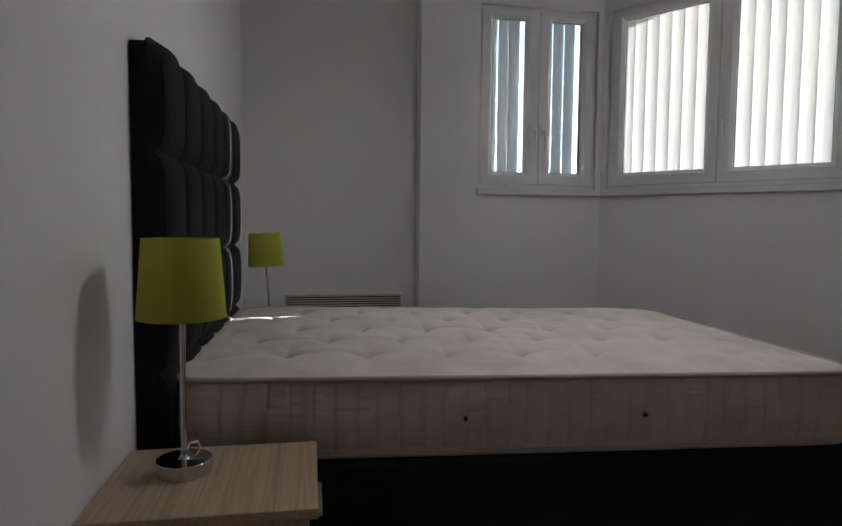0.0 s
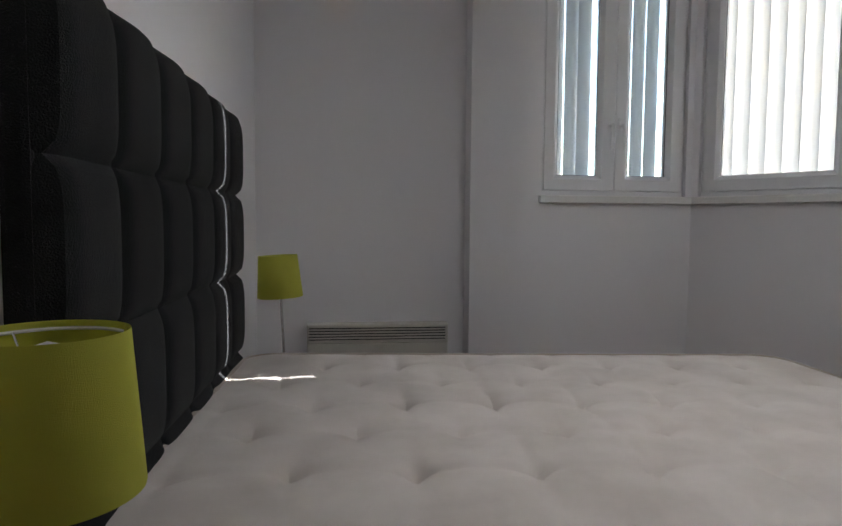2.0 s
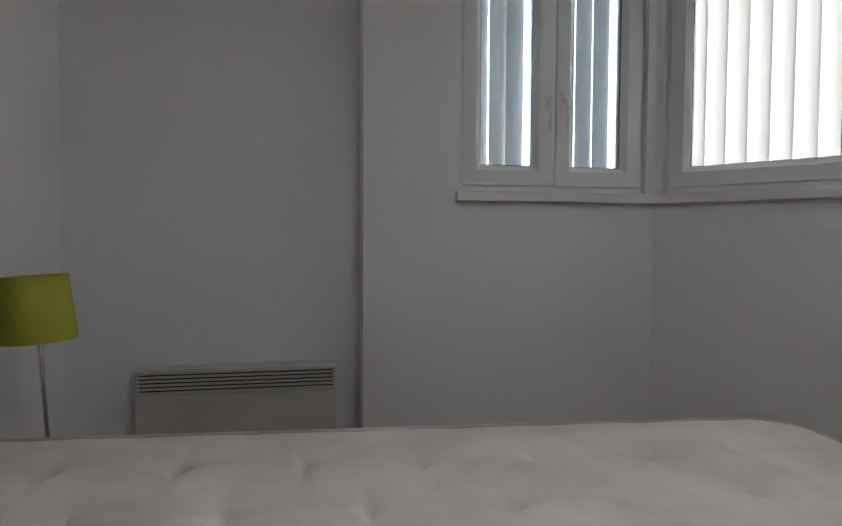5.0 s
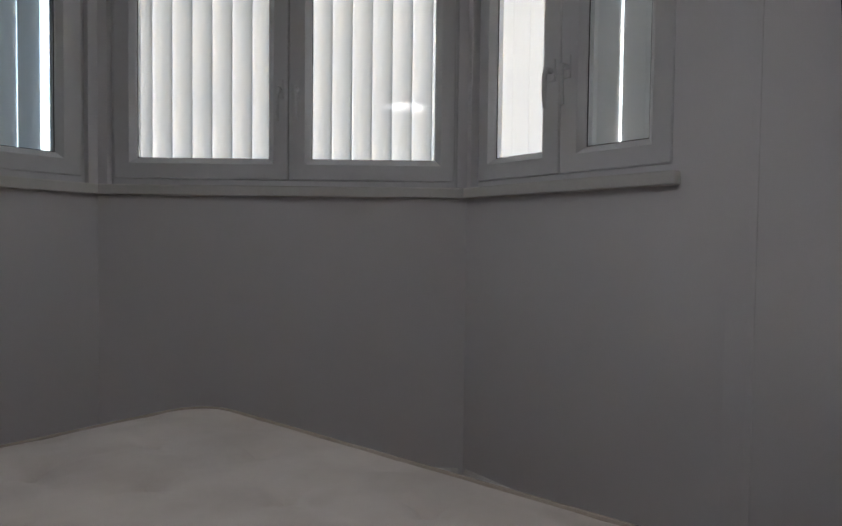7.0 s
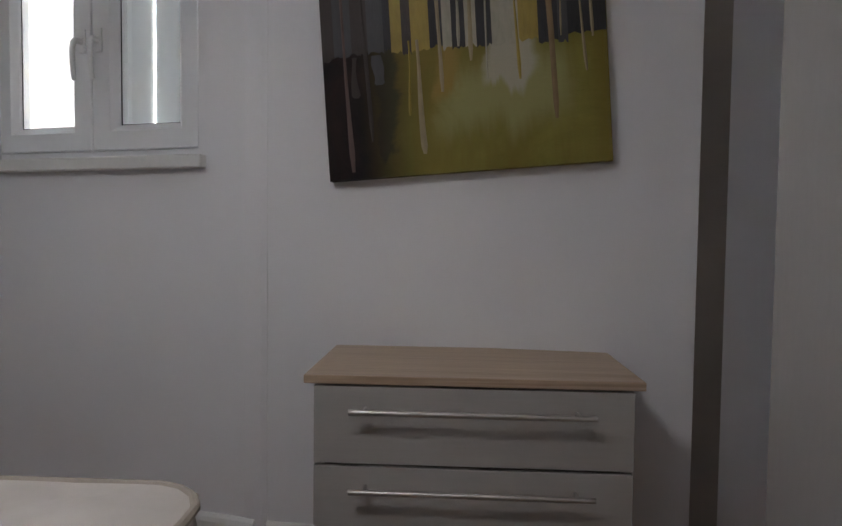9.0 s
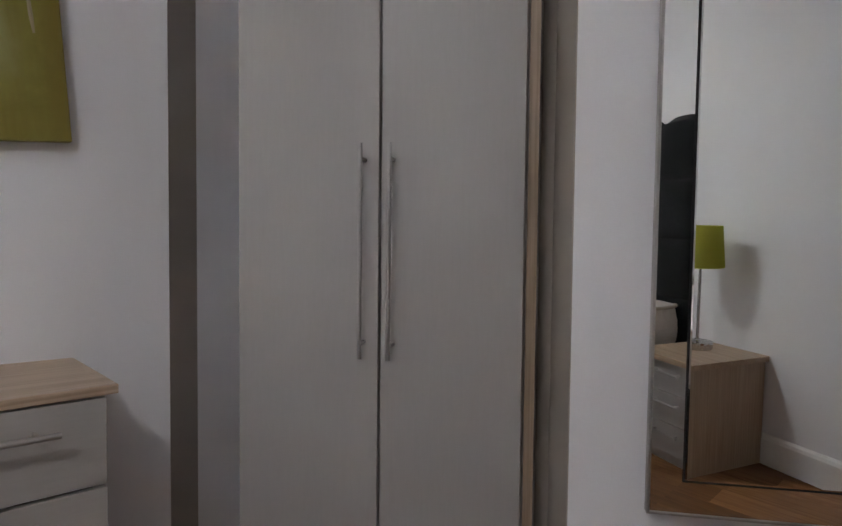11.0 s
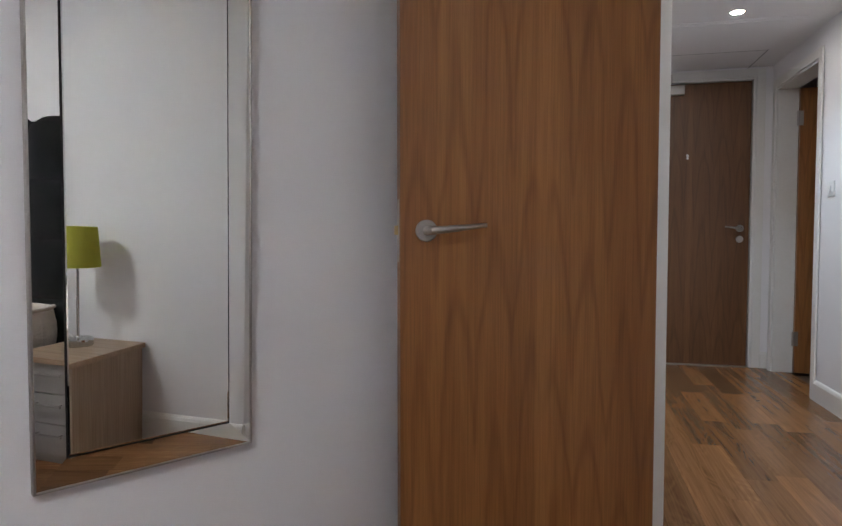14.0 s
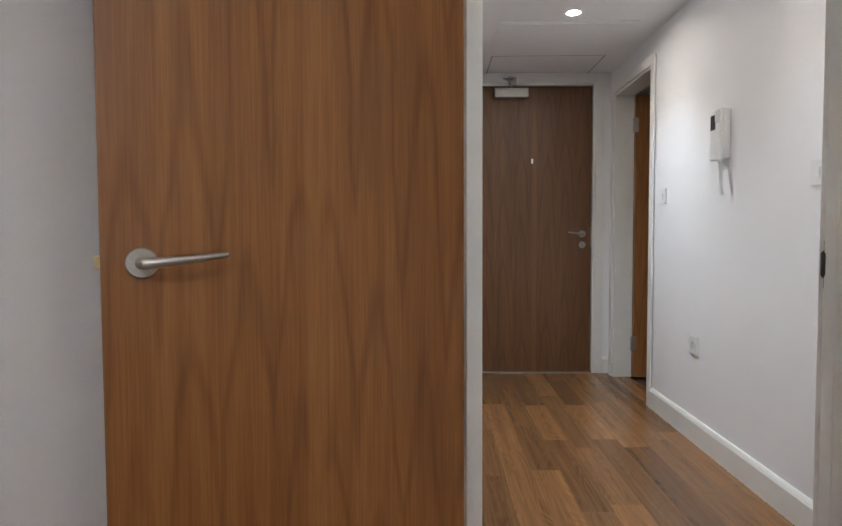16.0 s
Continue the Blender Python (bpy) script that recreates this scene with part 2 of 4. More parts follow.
def tube(points, radius, sides=16, bm=None, cap=True):
    """A round bar along points, each with its own radius if radius is a list."""
    out = bm or bmesh.new()
    pts = [Vector(p) for p in points]
    radii = radius if isinstance(radius, (list, tuple)) else [radius] * len(pts)
    rings, side = [], None
    for i, p in enumerate(pts):
        way = (pts[min(i + 1, len(pts) - 1)] - pts[max(i - 1, 0)]).normalized()
        if side is None:
            side = way.orthogonal().normalized()
        side = (side - way * side.dot(way)).normalized()
        up = way.cross(side)
        rings.append([out.verts.new(p + radii[i] * (math.cos(a) * side + math.sin(a) * up)) for a in (2 * math.pi * k / sides for k in range(sides))])
    for a, b in zip(rings, rings[1:]):
        for k in range(sides):
            out.faces.new((a[k], a[(k + 1) % sides], b[(k + 1) % sides], b[k]))
    if cap:
        out.faces.new(rings[0][::-1])
        out.faces.new(rings[-1])
    return out


def lathe(profile, sides=48, bm=None):
    """A turned shape about z from (radius, height) pairs."""
    out = bm or bmesh.new()
    rings = [[out.verts.new((r * math.cos(a), r * math.sin(a), z)) for a in (2 * math.pi * k / sides for k in range(sides))] for r, z in profile]
    for a, b in zip(rings, rings[1:]):
        for k in range(sides):
            out.faces.new((a[k], a[(k + 1) % sides], b[(k + 1) % sides], b[k]))
    return out


def ring(x0, x1, z0, z1, profile, bm=None):
    """A rectangular frame in the xz plane, lofted through (inset, y) pairs."""
    out = bm or bmesh.new()
    loops = [[out.verts.new(c) for c in ((x0 + i, y, z0 + i), (x1 - i, y, z0 + i), (x1 - i, y, z1 - i), (x0 + i, y, z1 - i))] for i, y in profile]
    for a, b in zip(loops, loops[1:]):
        for k in range(4):
            out.faces.new((a[k], a[(k + 1) % 4], b[(k + 1) % 4], b[k]))
    return out


def turned(p, q):
    """A pose on a wall whose inner face runs from p to q: x along it, y away from the room, z up."""
    return pose(p[0], p[1], 0, 0, 0, math.degrees(math.atan2(q[1] - p[1], q[0] - p[0])))


def wall(name, p, q, z0, z1, thick=0.25, holes=(), ext=(0.2, 0.2), label="white painted plaster wall", material=PAINT):
    """A wall whose inner face runs from p to q with the room on its right; holes are (from, to, bottom, top) along it."""
    length = math.dist(p, q)
    bm = bmesh.new()
    edges = sorted({0.0, length, *(v for h in holes for v in h[:2])})
    for a, b in zip(edges, edges[1:]):
        inside = [h for h in holes if h[0] < (a + b) / 2 < h[1]]
        a2, b2 = a - (ext[0] if a == 0 else 0), b + (ext[1] if b == length else 0)
        z = z0
        for h in sorted(inside, key=lambda h: h[2]):
            if h[2] > z:
                box(a2, b2, 0, thick, z, h[2], bm=bm)
            z = h[3]
        if z < z1:
            box(a2, b2, 0, thick, z, z1, bm=bm)
    bmesh.ops.remove_doubles(bm, verts=bm.verts, dist=1e-5)
    ob = part(name, bm, material)
    ob.matrix_world = turned(p, q)
    return tagged(ob, label, "wall", kind="structure")


# ---- plan: corners of the inner wall faces ----
CEIL = 2.5
NW, N_PIER, PIER = (0.47, 4.09), (1.56, 4.09), (1.56, 3.945)
BAY_L, BAY_R, PIC_L, PIC_R = (2.760, 3.945), (3.56, 2.795), (3.285, 1.805), (3.10, 0.63)
MIR_L, MIR_R = (2.059, 0.418), (1.135, -0.198)
WEST_END = (0.47, 0.75)
BAY_SILL, BAY_TOP = 1.195, 2.335
mid_len, right_len = math.dist(BAY_L, BAY_R), math.dist(BAY_R, PIC_L)
wall("wall_west", WEST_END, NW, 0, CEIL, ext=(0.0, 0.2))
wall("wall_north", NW, N_PIER, 0, CEIL, ext=(0.2, 0.0))
wall("wall_pier", N_PIER, PIER, 0, CEIL, 0.3, ext=(0.25, 0.0))
wall("wall_bay_left", PIER, BAY_L, 0, CEIL, 0.12, [(0.375, 1.165, BAY_SILL, BAY_TOP)], ext=(-0.002, 0.0))
wall("wall_bay_middle", BAY_L, BAY_R, 0, CEIL, 0.12, [(0.035, mid_len - 0.035, BAY_SILL, BAY_TOP)], ext=(0.0, 0.0))
wall("wall_bay_right", BAY_R, PIC_L, 0, CEIL, 0.12, [(0.02, 0.82, BAY_SILL, BAY_TOP)], ext=(0.0, 0.02))
wall("wall_picture", PIC_L, PIC_R, 0, CEIL, 0.25, ext=(0.05, 0.0))
ALCOVE = (3.195, 0.510)
wall("wall_alcove_left", PIC_R, ALCOVE, 0, CEIL, 0.2, ext=(-0.002, 0.1), label="taupe side of the wardrobe alcove", material=TAUPE)
wall("wall_alcove_side", ALCOVE, (3.42, 0.02), 0, CEIL, 0.2, ext=(0.0, 0.1))
wall("wall_alcove_back", (3.42, 0.08), (2.50, -0.462), 0, CEIL, 0.2)
wall("wall_alcove_right", (2.41, -0.04), MIR_L, 0, CEIL, 0.2, ext=(0.3, 0.0), label="taupe side of the wardrobe alcove", material=TAUPE)
wall("wall_mirror", MIR_L, MIR_R, 0, CEIL, 0.2, ext=(-0.002, 0.1))
wall("wall_behind_door", MIR_R, (0.651, -0.116), 0, CEIL, 0.12, ext=(0.0, 0.0))
ceiling = part("ceiling", box(-0.3, 3.9, -0.6, 4.4, CEIL, CEIL + 0.15), CEILING)
tagged(ceiling, "flat white painted bedroom ceiling", "ceiling", kind="structure")

# ---- hall walls ----
HALL = 2.19
U = Vector((-0.5, 0.866))  # along the doorway, from the hinge to the strike
D0 = (0.651, -0.116)
D1 = tuple(Vector(D0) + 0.87 * U)
DOOR1 = (0.067, 0.805)  # the bedroom doorway along its wall
wall("wall_doorway", D0, D1, 0, CEIL, 0.12, [(*DOOR1, 0, 2.065)], ext=(0.08, 0.0))
wall("wall_entrance", D1, WEST_END, 0, CEIL, 0.15, ext=(0.2, -0.002))
HALL_CORNER, HALL_LEFT = (-1.753, -2.534), (-0.50, -3.04)
RIGHT_END = (-0.56, 0.41)
DOOR2 = (0.10, 0.875)  # the side doorway along the hall wall
wall("wall_hall_right", HALL_CORNER, RIGHT_END, 0, CEIL, 0.12, [(*DOOR2, 0, 2.02)], ext=(0.2, 0.0))
wall("wall_hall_end", HALL_LEFT, HALL_CORNER, 0, CEIL, 0.2, [(0.29, 1.25, 0, 2.125)], ext=(0.2, 0.2))
wall("wall_hall_left", (0.66, -0.176), HALL_LEFT, 0, CEIL, 0.15, ext=(0.03, 0.2))
wall("wall_hall_return", RIGHT_END, (0.12, 0.62), 0, CEIL, 0.12, ext=(0.1, 0.0))
hall_frame = turned(HALL_LEFT, HALL_CORNER)
bm = box(-0.3, 1.6, -3.12, 0.25, HALL, HALL + 0.12)
hall_ceiling = part("ceiling_hall", bm, CEILING)
hall_ceiling.matrix_world = hall_frame
tagged(hall_ceiling, "low white painted hall ceiling", "ceiling", kind="structure")
VESTIBULE = ((-0.60, 0.37), (0.72, -0.16), (0.19, 0.62))  # floor between the hall and the bedroom doorway
bm = bmesh.new()
under, over = ([bm.verts.new((x, y, z)) for x, y in VESTIBULE] for z in (HALL + 0.003, HALL + 0.12))
bm.faces.new(under)
bm.faces.new(over)
for k in range(3):
    bm.faces.new((under[k], under[(k + 1) % 3], over[(k + 1) % 3], over[k]))
tagged(part("ceiling_vestibule", bm, CEILING), "low white ceiling inside the bedroom doorway", "ceiling", kind="structure")
# the side room behind the hall wall, closed and unlit
right_frame = turned(HALL_CORNER, RIGHT_END)
for nm, dims in (("wall_side_room_a", (-0.3, -0.2, 0.12, 1.5, 0, CEIL)), ("wall_side_room_b", (1.3, 1.4, 0.12, 1.5, 0, CEIL)), ("wall_side_room_c", (-0.3, 1.4, 1.5, 1.6, 0, CEIL)), ("ceiling_side_room", (-0.3, 1.4, 0.12, 1.6, CEIL, CEIL + 0.1))):
    ob = part(nm, box(*dims), PAINT)
    ob.matrix_world = right_frame
    tagged(ob, "plain white wall of the side room", "wall", kind="structure")

ground = part("ground", box(-150, 150, -150, 150, -3.3, -3.2), plain("grey asphalt", (0.045, 0.045, 0.047), (0.065, 0.064, 0.062), 0.9, 0, 0.3, 40))
tagged(ground, "plain grey ground outside, far below the windows", "ground", kind="structure")
floor = part("floor", box(-3.4, 4.2, -4.2, 4.6, -0.12, -0.012), UNDER)
tagged(floor, "walnut plank floor running along the hall", "floor", kind="structure")


def skirting(p, q, s0, s1, name="baseboard"):
    bm = bmesh.new()
    section = ((0, 0), (-0.018, 0), (-0.018, 0.100), (-0.013, 0.112), (-0.006, 0.120), (0, 0.120))
    rings = [[bm.verts.new((s, y, z)) for y, z in section] for s in (s0, s1)]
    for k in range(len(section)):
        bm.faces.new((rings[0][k], rings[0][(k + 1) % 6], rings[1][(k + 1) % 6], rings[1][k]))
    bm.faces.new(rings[0])
    bm.faces.new(rings[1])
    ob = part(name, bm, GLOSS)
    ob.matrix_world = turned(p, q)
    return tagged(ob, "white gloss painted skirting board", "skirting", kind="structure")


skirting(WEST_END, NW, 0.0, 3.32)
skirting(D1, WEST_END, 0.02, math.dist(D1, WEST_END))
skirting(NW, N_PIER, 0.02, 1.08)
skirting(MIR_L, MIR_R, 0.0, 1.08)
skirting(PIC_L, PIC_R, 0.02, 1.18)
skirting(HALL_CORNER, RIGHT_END, DOOR2[1] + 0.02, 2.9)
skirting(HALL_LEFT, HALL_CORNER, 1.30, 1.345)
skirting(PIER, BAY_L, 0.0, 1.19)
skirting(BAY_L, BAY_R, 0.02, mid_len - 0.02)
skirting(BAY_R, PIC_L, 0.02, right_len - 0.02)


# ---- bay windows ----
def window(name, p, q, s0, s1, leaves, sill, label, recess=0.02):
    """Two inward-opening leaves in one white frame; leaves are (left, right, glass left, glass right, handle side)."""
    w = thing(name, turned(p, q), label, "window", kind="structure")
    r = recess
    z0, z1 = BAY_SILL, BAY_TOP
    part("window_frame", ring(s0, s1, z0, z1, ((-0.012, r + 0.09), (-0.012, r + 0.012), (0.0, r + 0.006), (0.022, r + 0.006), (0.026, r + 0.012), (0.026, r + 0.09), (-0.012, r + 0.09))), UPVC, w)
    for a, b, ga, gb, side in leaves:
        lz0, lz1, gz0, gz1 = z0 + 0.024, z1 - 0.024, 1.300, 2.262
        bm = bmesh.new()
        rows = []
        for (xa, xb, za, zb), y in (((a, b, lz0, lz1), r + 0.075), ((a, b, lz0, lz1), r), ((a + 0.004, b - 0.004, lz0 + 0.004, lz1 - 0.004), r - 0.004), ((ga - 0.022, gb + 0.022, gz0 - 0.022, gz1 + 0.022), r - 0.004), ((ga - 0.017, gb + 0.017, gz0 - 0.017, gz1 + 0.017), r + 0.001), ((ga - 0.003, gb + 0.003, gz0 - 0.003, gz1 + 0.003), r + 0.014), ((ga, gb, gz0, gz1), r + 0.02), ((ga, gb, gz0, gz1), r + 0.05)):
            rows.append([bm.verts.new(c) for c in ((xa, y, za), (xb, y, za), (xb, y, zb), (xa, y, zb))])
        for u, v in zip(rows, rows[1:]):
            for k in range(4):
                bm.faces.new((u[k], u[(k + 1) % 4], v[(k + 1) % 4], v[k]))
        leaf = part("sash", bm, UPVC, w)
        g = part("pane", box(ga - 0.002, gb + 0.002, r + 0.024, r + 0.028, gz0 - 0.002, gz1 + 0.002), GLASS, leaf)
        g.visible_shadow = False
        part("glazing_seal", ring(ga - 0.001, gb + 0.001, gz0 - 0.001, gz1 + 0.001, ((0, r + 0.021), (0.0035, r + 0.021), (0.0035, r + 0.0235), (0, r + 0.0235))), DARK, leaf)
        hx = (b - 0.030) if side > 0 else (a + 0.030)
        bm = box(hx - 0.013, hx + 0.013, r - 0.012, r - 0.003, 1.525, 1.60, 0.004)
        handle = part("handle", bm, WHITE_PLASTIC, leaf, "white lever handle turned down")
        part("lever", tube([(hx, r - 0.010, 1.56), (hx, r - 0.034, 1.56), (hx, r - 0.042, 1.552), (hx - 0.002 * side, r - 0.046, 1.53), (hx - 0.003 * side, r - 0.044, 1.48), (hx - 0.004 * side, r - 0.038, 1.435)], [0.010, 0.009, 0.009, 0.009, 0.0085, 0.007], 12), WHITE_PLASTIC, handle, smooth=True)
    a, b = sill
    bm = box(a, b, -0.032, 0.06, 1.153, 1.192, 0.006, segments=3)
    part("window_sill", bm, GLOSS, w)
    return w


window("window_1", PIER, BAY_L, 0.385, 1.155, ((0.388, 0.772, 0.464, 0.681, 1), (0.774, 1.150, 0.853, 1.064, -1)), (0.358, 1.205), "narrow white plastic window with two closed leaves")
window("window_2", BAY_L, BAY_R, 0.045, mid_len - 0.042, ((0.049, 0.716, 0.130, 0.640, 1), (0.720, mid_len - 0.046, 0.803, 1.280, -1)), (-0.012, mid_len + 0.012), "wide white plastic window with two closed leaves", 0.025)
window("window_3", BAY_R, PIC_L, 0.03, 0.806, ((0.034, 0.408, 0.102, 0.320, 1), (0.411, 0.802, 0.500, 0.720, -1)), (-0.012, 0.845), "narrow white plastic window with two closed leaves", 0.03)


def slat_mesh(width, bow, name="slat"):
    """A vertical blind strip, gently curved across its width."""
    bm = bmesh.new()
    cols = []
    for k in range(9):
        x = (k / 8 - 0.5) * width
        y = -bow * (1 - (2 * x / width) ** 2)
        cols.append([bm.verts.new((x, y, z)) for z in (1.205, 2.300)])
    for a, b in zip(cols, cols[1:]):
        bm.faces.new((a[0], b[0], b[1], a[1]))
    me = bpy.data.meshes.new(name)
    bm.to_mesh(me)
    bm.free()
    me.materials.append(SLAT)
    for f in me.polygons:
        f.use_smooth = True
    return me


SLAT_MESH, FLAT_SLAT_MESH = slat_mesh(0.0797, 0.013), slat_mesh(0.0795, 0.004)


def blind(p, q, places, s0, s1, depth, label, mesh=SLAT_MESH):
    """A vertical blind behind the window: places are (s, turn in degrees, extra depth) of each strip."""
    b = thing("vertical_blind", turned(p, q), label, "blind")
    part("headrail", box(s0, s1, depth - 0.02, depth + 0.02, 2.30, 2.332, 0.003), WHITE_PLASTIC, b)
    for s, turn, extra in places:
        ob = new("slat", mesh)
        ob.parent = b
        ob.matrix_local = pose(s, depth + extra, 0, 0, 0, turn)
    return b


blind(BAY_L, BAY_R, [(0.05 + 0.0785 * k, -1.5 + 0.5 * math.sin(2.1 * k), 0) for k in range(18)], 0.03, mid_len - 0.04, 0.095, "closed white vertical strip blind glowing with sunlight")
# Strips 10 mm deeper are an added second layer that dims the right pane.
blind(BAY_R, PIC_L, [(0.03 + 0.0785 * k, 0, 0) for k in range(6)] + [(0.4745, 0, 0.003), (0.5523, 0, 0), (0.6427, 0, 0), (0.7205, 0, 0), (0.798, 0, 0), (0.4725, 0, 0.010), (0.5510, 0, 0.010), (0.6440, 0, 0.010), (0.7220, 0, 0.010), (0.798, 0, 0.010)], 0.0, 0.82, 0.085, "sunlit white vertical strip blind with one narrow gap", FLAT_SLAT_MESH)
blind(PIER, BAY_L, [(0.405, 30, 0), (0.475, 16, 0), (0.552, 7, 0), (0.622, 8, 0), (0.700, 62, 0), (0.77, 12, 0), (0.845, 9, 0), (0.922, 7, 0), (0.999, 8, 0), (1.068, 68, 0), (1.14, 12, 0)], 0.385, 1.155, 0.085, "half-turned white vertical strip blind in shade")


# ---- panel heater on the north wall ----
def panel_heater():
    h = thing("panel_heater", turned(NW, N_PIER), "off-white electric panel heater with slotted top grille on the wall", "heater")
    part("body", box(0.262, 0.992, -0.086, -0.004, 0.09, 0.420, 0.008), HEATER, h)
    part("grille_frame", ring(0.262, 0.992, 0.418, 0.520, ((0.0, -0.004), (0.0, -0.080), (0.006, -0.086), (0.009, -0.086), (0.009, -0.03))), HEATER, h)
    # Near-black sheet that paints the shade between the louvres.
    part("grille_back", box(0.27, 0.984, -0.055, -0.05, 0.424, 0.512), DARK, h)
    for k in range(6):
        z = 0.434 + 0.0145 * k
        part("louvre", box(0.271, 0.983, -0.0855, -0.079, z - 0.0045, z + 0.004, 0.001), HEATER, h)
    return h


panel_heater()


# ---- bed ----
BED = pose(1.555, 2.362, 0, 0, 0, -1.0)
MATTRESS = pose(1.5385, 2.3857, -0.010, 0, 0.7, -2.4)


def rounded_outline(hx, hy, r, step, n=12):
    """Points round a rectangle with rounded corners, evenly along its sides."""
    pts = []
    for cx, cy, a0 in ((hx - r, hy - r, 0), (-(hx - r), hy - r, 90), (-(hx - r), -(hy - r), 180), (hx - r, -(hy - r), 270)):
        pts += [(cx + r * math.cos(radians(a0 + 90 * k / n)), cy + r * math.sin(radians(a0 + 90 * k / n))) for k in range(n + 1)]
    full = []
    for a, b in zip(pts, pts[1:] + pts[:1]):
        steps = max(1, int(math.dist(a, b) / step))
        full += [(a[0] + (b[0] - a[0]) * k / steps, a[1] + (b[1] - a[1]) * k / steps) for k in range(steps)]
    return full


def tuft_height(x, y):
    """Relief of the quilted top: tufts on a staggered grid with soft creases between them."""
    h = 0.0
    gx, gy = 0.235, 0.215
    for row in range(-4, 5):
        ty = row * gy
        if abs(y - ty) > 0.2:
            continue
        off = gx / 2 if row % 2 else 0
        k = round((x - off) / gx)
        for c in (k - 1, k, k + 1):
            tx = off + c * gx
            d2 = (x - tx) ** 2 + (y - ty) ** 2
            h -= 0.014 * math.exp(-d2 / 0.0006) + 0.009 * math.exp(-d2 / 0.005)
            h -= 0.008 * math.exp(-((y - ty) ** 2) / 0.00012) * math.exp(-((x - tx) ** 2) / 0.008)
            h -= 0.008 * math.exp(-((x - tx) ** 2) / 0.00012) * math.exp(-((y - ty) ** 2) / 0.008)
    h -= 0.0040 * math.exp(-((x - gx * round(x / gx)) ** 2) / 0.00035)
    h += 0.0035 * noise.noise(Vector((x * 9, y * 16, 0.3))) + 0.0018 * noise.noise(Vector((x * 28, y * 40, 1.7)))
    return h


def mattress():
    m = thing("mattress", MATTRESS, "bare cream quilted double mattress with tufts, lying on the divan", "mattress")
    hx, hy, r = 0.9905, 0.669, 0.11
    outline = rounded_outline(hx, hy, r, 0.0055)
    bm = bmesh.new()
    loops = []
    for z, out in ((0.352, -0.012), (0.358, -0.003), (0.368, 0.0)):
        loops.append((z, out, False))
    for k in range(1, 40):
        loops.append((0.368 + 0.185 * k / 40, 0.014 * math.sin(math.pi * k / 40), True))
    loops += [(0.555, 0.0, False), (0.562, -0.004, False)]
    rings = []
    dist = 0.0
    lens = [0.0]
    for a, b in zip(outline, outline[1:]):
        dist += math.dist(a, b)
        lens.append(dist)
    for z, out, quilt in loops:
        row = []
        for (x, y), d in zip(outline, lens):
            nx, ny = x / hx, y / hy
            n = Vector((nx ** 9, ny ** 9)).normalized() if abs(nx) + abs(ny) else Vector((0, 0))
            o = out
            if quilt:
                seam = abs(((d / 0.058) % 1.0) - 0.5) * 2
                o -= 0.006 * max(0.0, seam - 0.72) / 0.28
                o += 0.0025 * noise.noise(Vector((d * 9, z * 60, 0.0))) + 0.0028 * noise.noise(Vector((d * 22, z * 130, 3.0)))
            row.append(bm.verts.new((x + n.x * o, y + n.y * o, z)))
        rings.append(row)
    for a, b in zip(rings, rings[1:]):
        for k in range(len(a)):
            bm.faces.new((a[k], a[(k + 1) % len(a)], b[(k + 1) % len(a)], b[k]))
    outline = rounded_outline(hx, hy, r, 0.018)
    part("border", bm, TICKING, m, "cream ruched mattress side", True)
    bm = bmesh.new()
    rings = []
    for k in range(64):
        f = 1 - k / 64
        crown = 0.565 + 0.024 * (1 - max(0.0, f * 1.0) ** 7)
        rings.append([bm.verts.new((x * f, y * f, crown + tuft_height(x * f, y * f) * min(1.0, (1 - f) * 9 + 0.05))) for x, y in outline])
    for a, b in zip(rings, rings[1:]):
        for j in range(len(a)):
            bm.faces.new((a[j], a[(j + 1) % len(a)], b[(j + 1) % len(a)], b[j]))
    bm.faces.new(rings[-1])
    part("quilted_top", bm, TICKING, m, "", True)
    for z, o in ((0.562, 0.003), (0.357, 0.0)):
        pts = [(x * (1 + o / hx), y * (1 + o / hy), z) for x, y in outline[::3]]
        part("piping", tube(pts + pts[:1], 0.0080, 8, cap=False), PIPING, m, "", True)
    for x in (-0.2185, 0.2905):
        bm = tube([(x, -hy - 0.006, 0.455), (x, -hy - 0.014, 0.455), (x, -hy - 0.016, 0.455)], [0.0115, 0.0115, 0.008], 16)
        vent = part("air_vent", bm, BRASS, m, "small dull brass mattress air vent", True)
        part("mesh_disc", tube([(x, -hy - 0.0155, 0.455), (x, -hy - 0.0175, 0.455)], 0.0062, 12), DARK, vent)
    return m


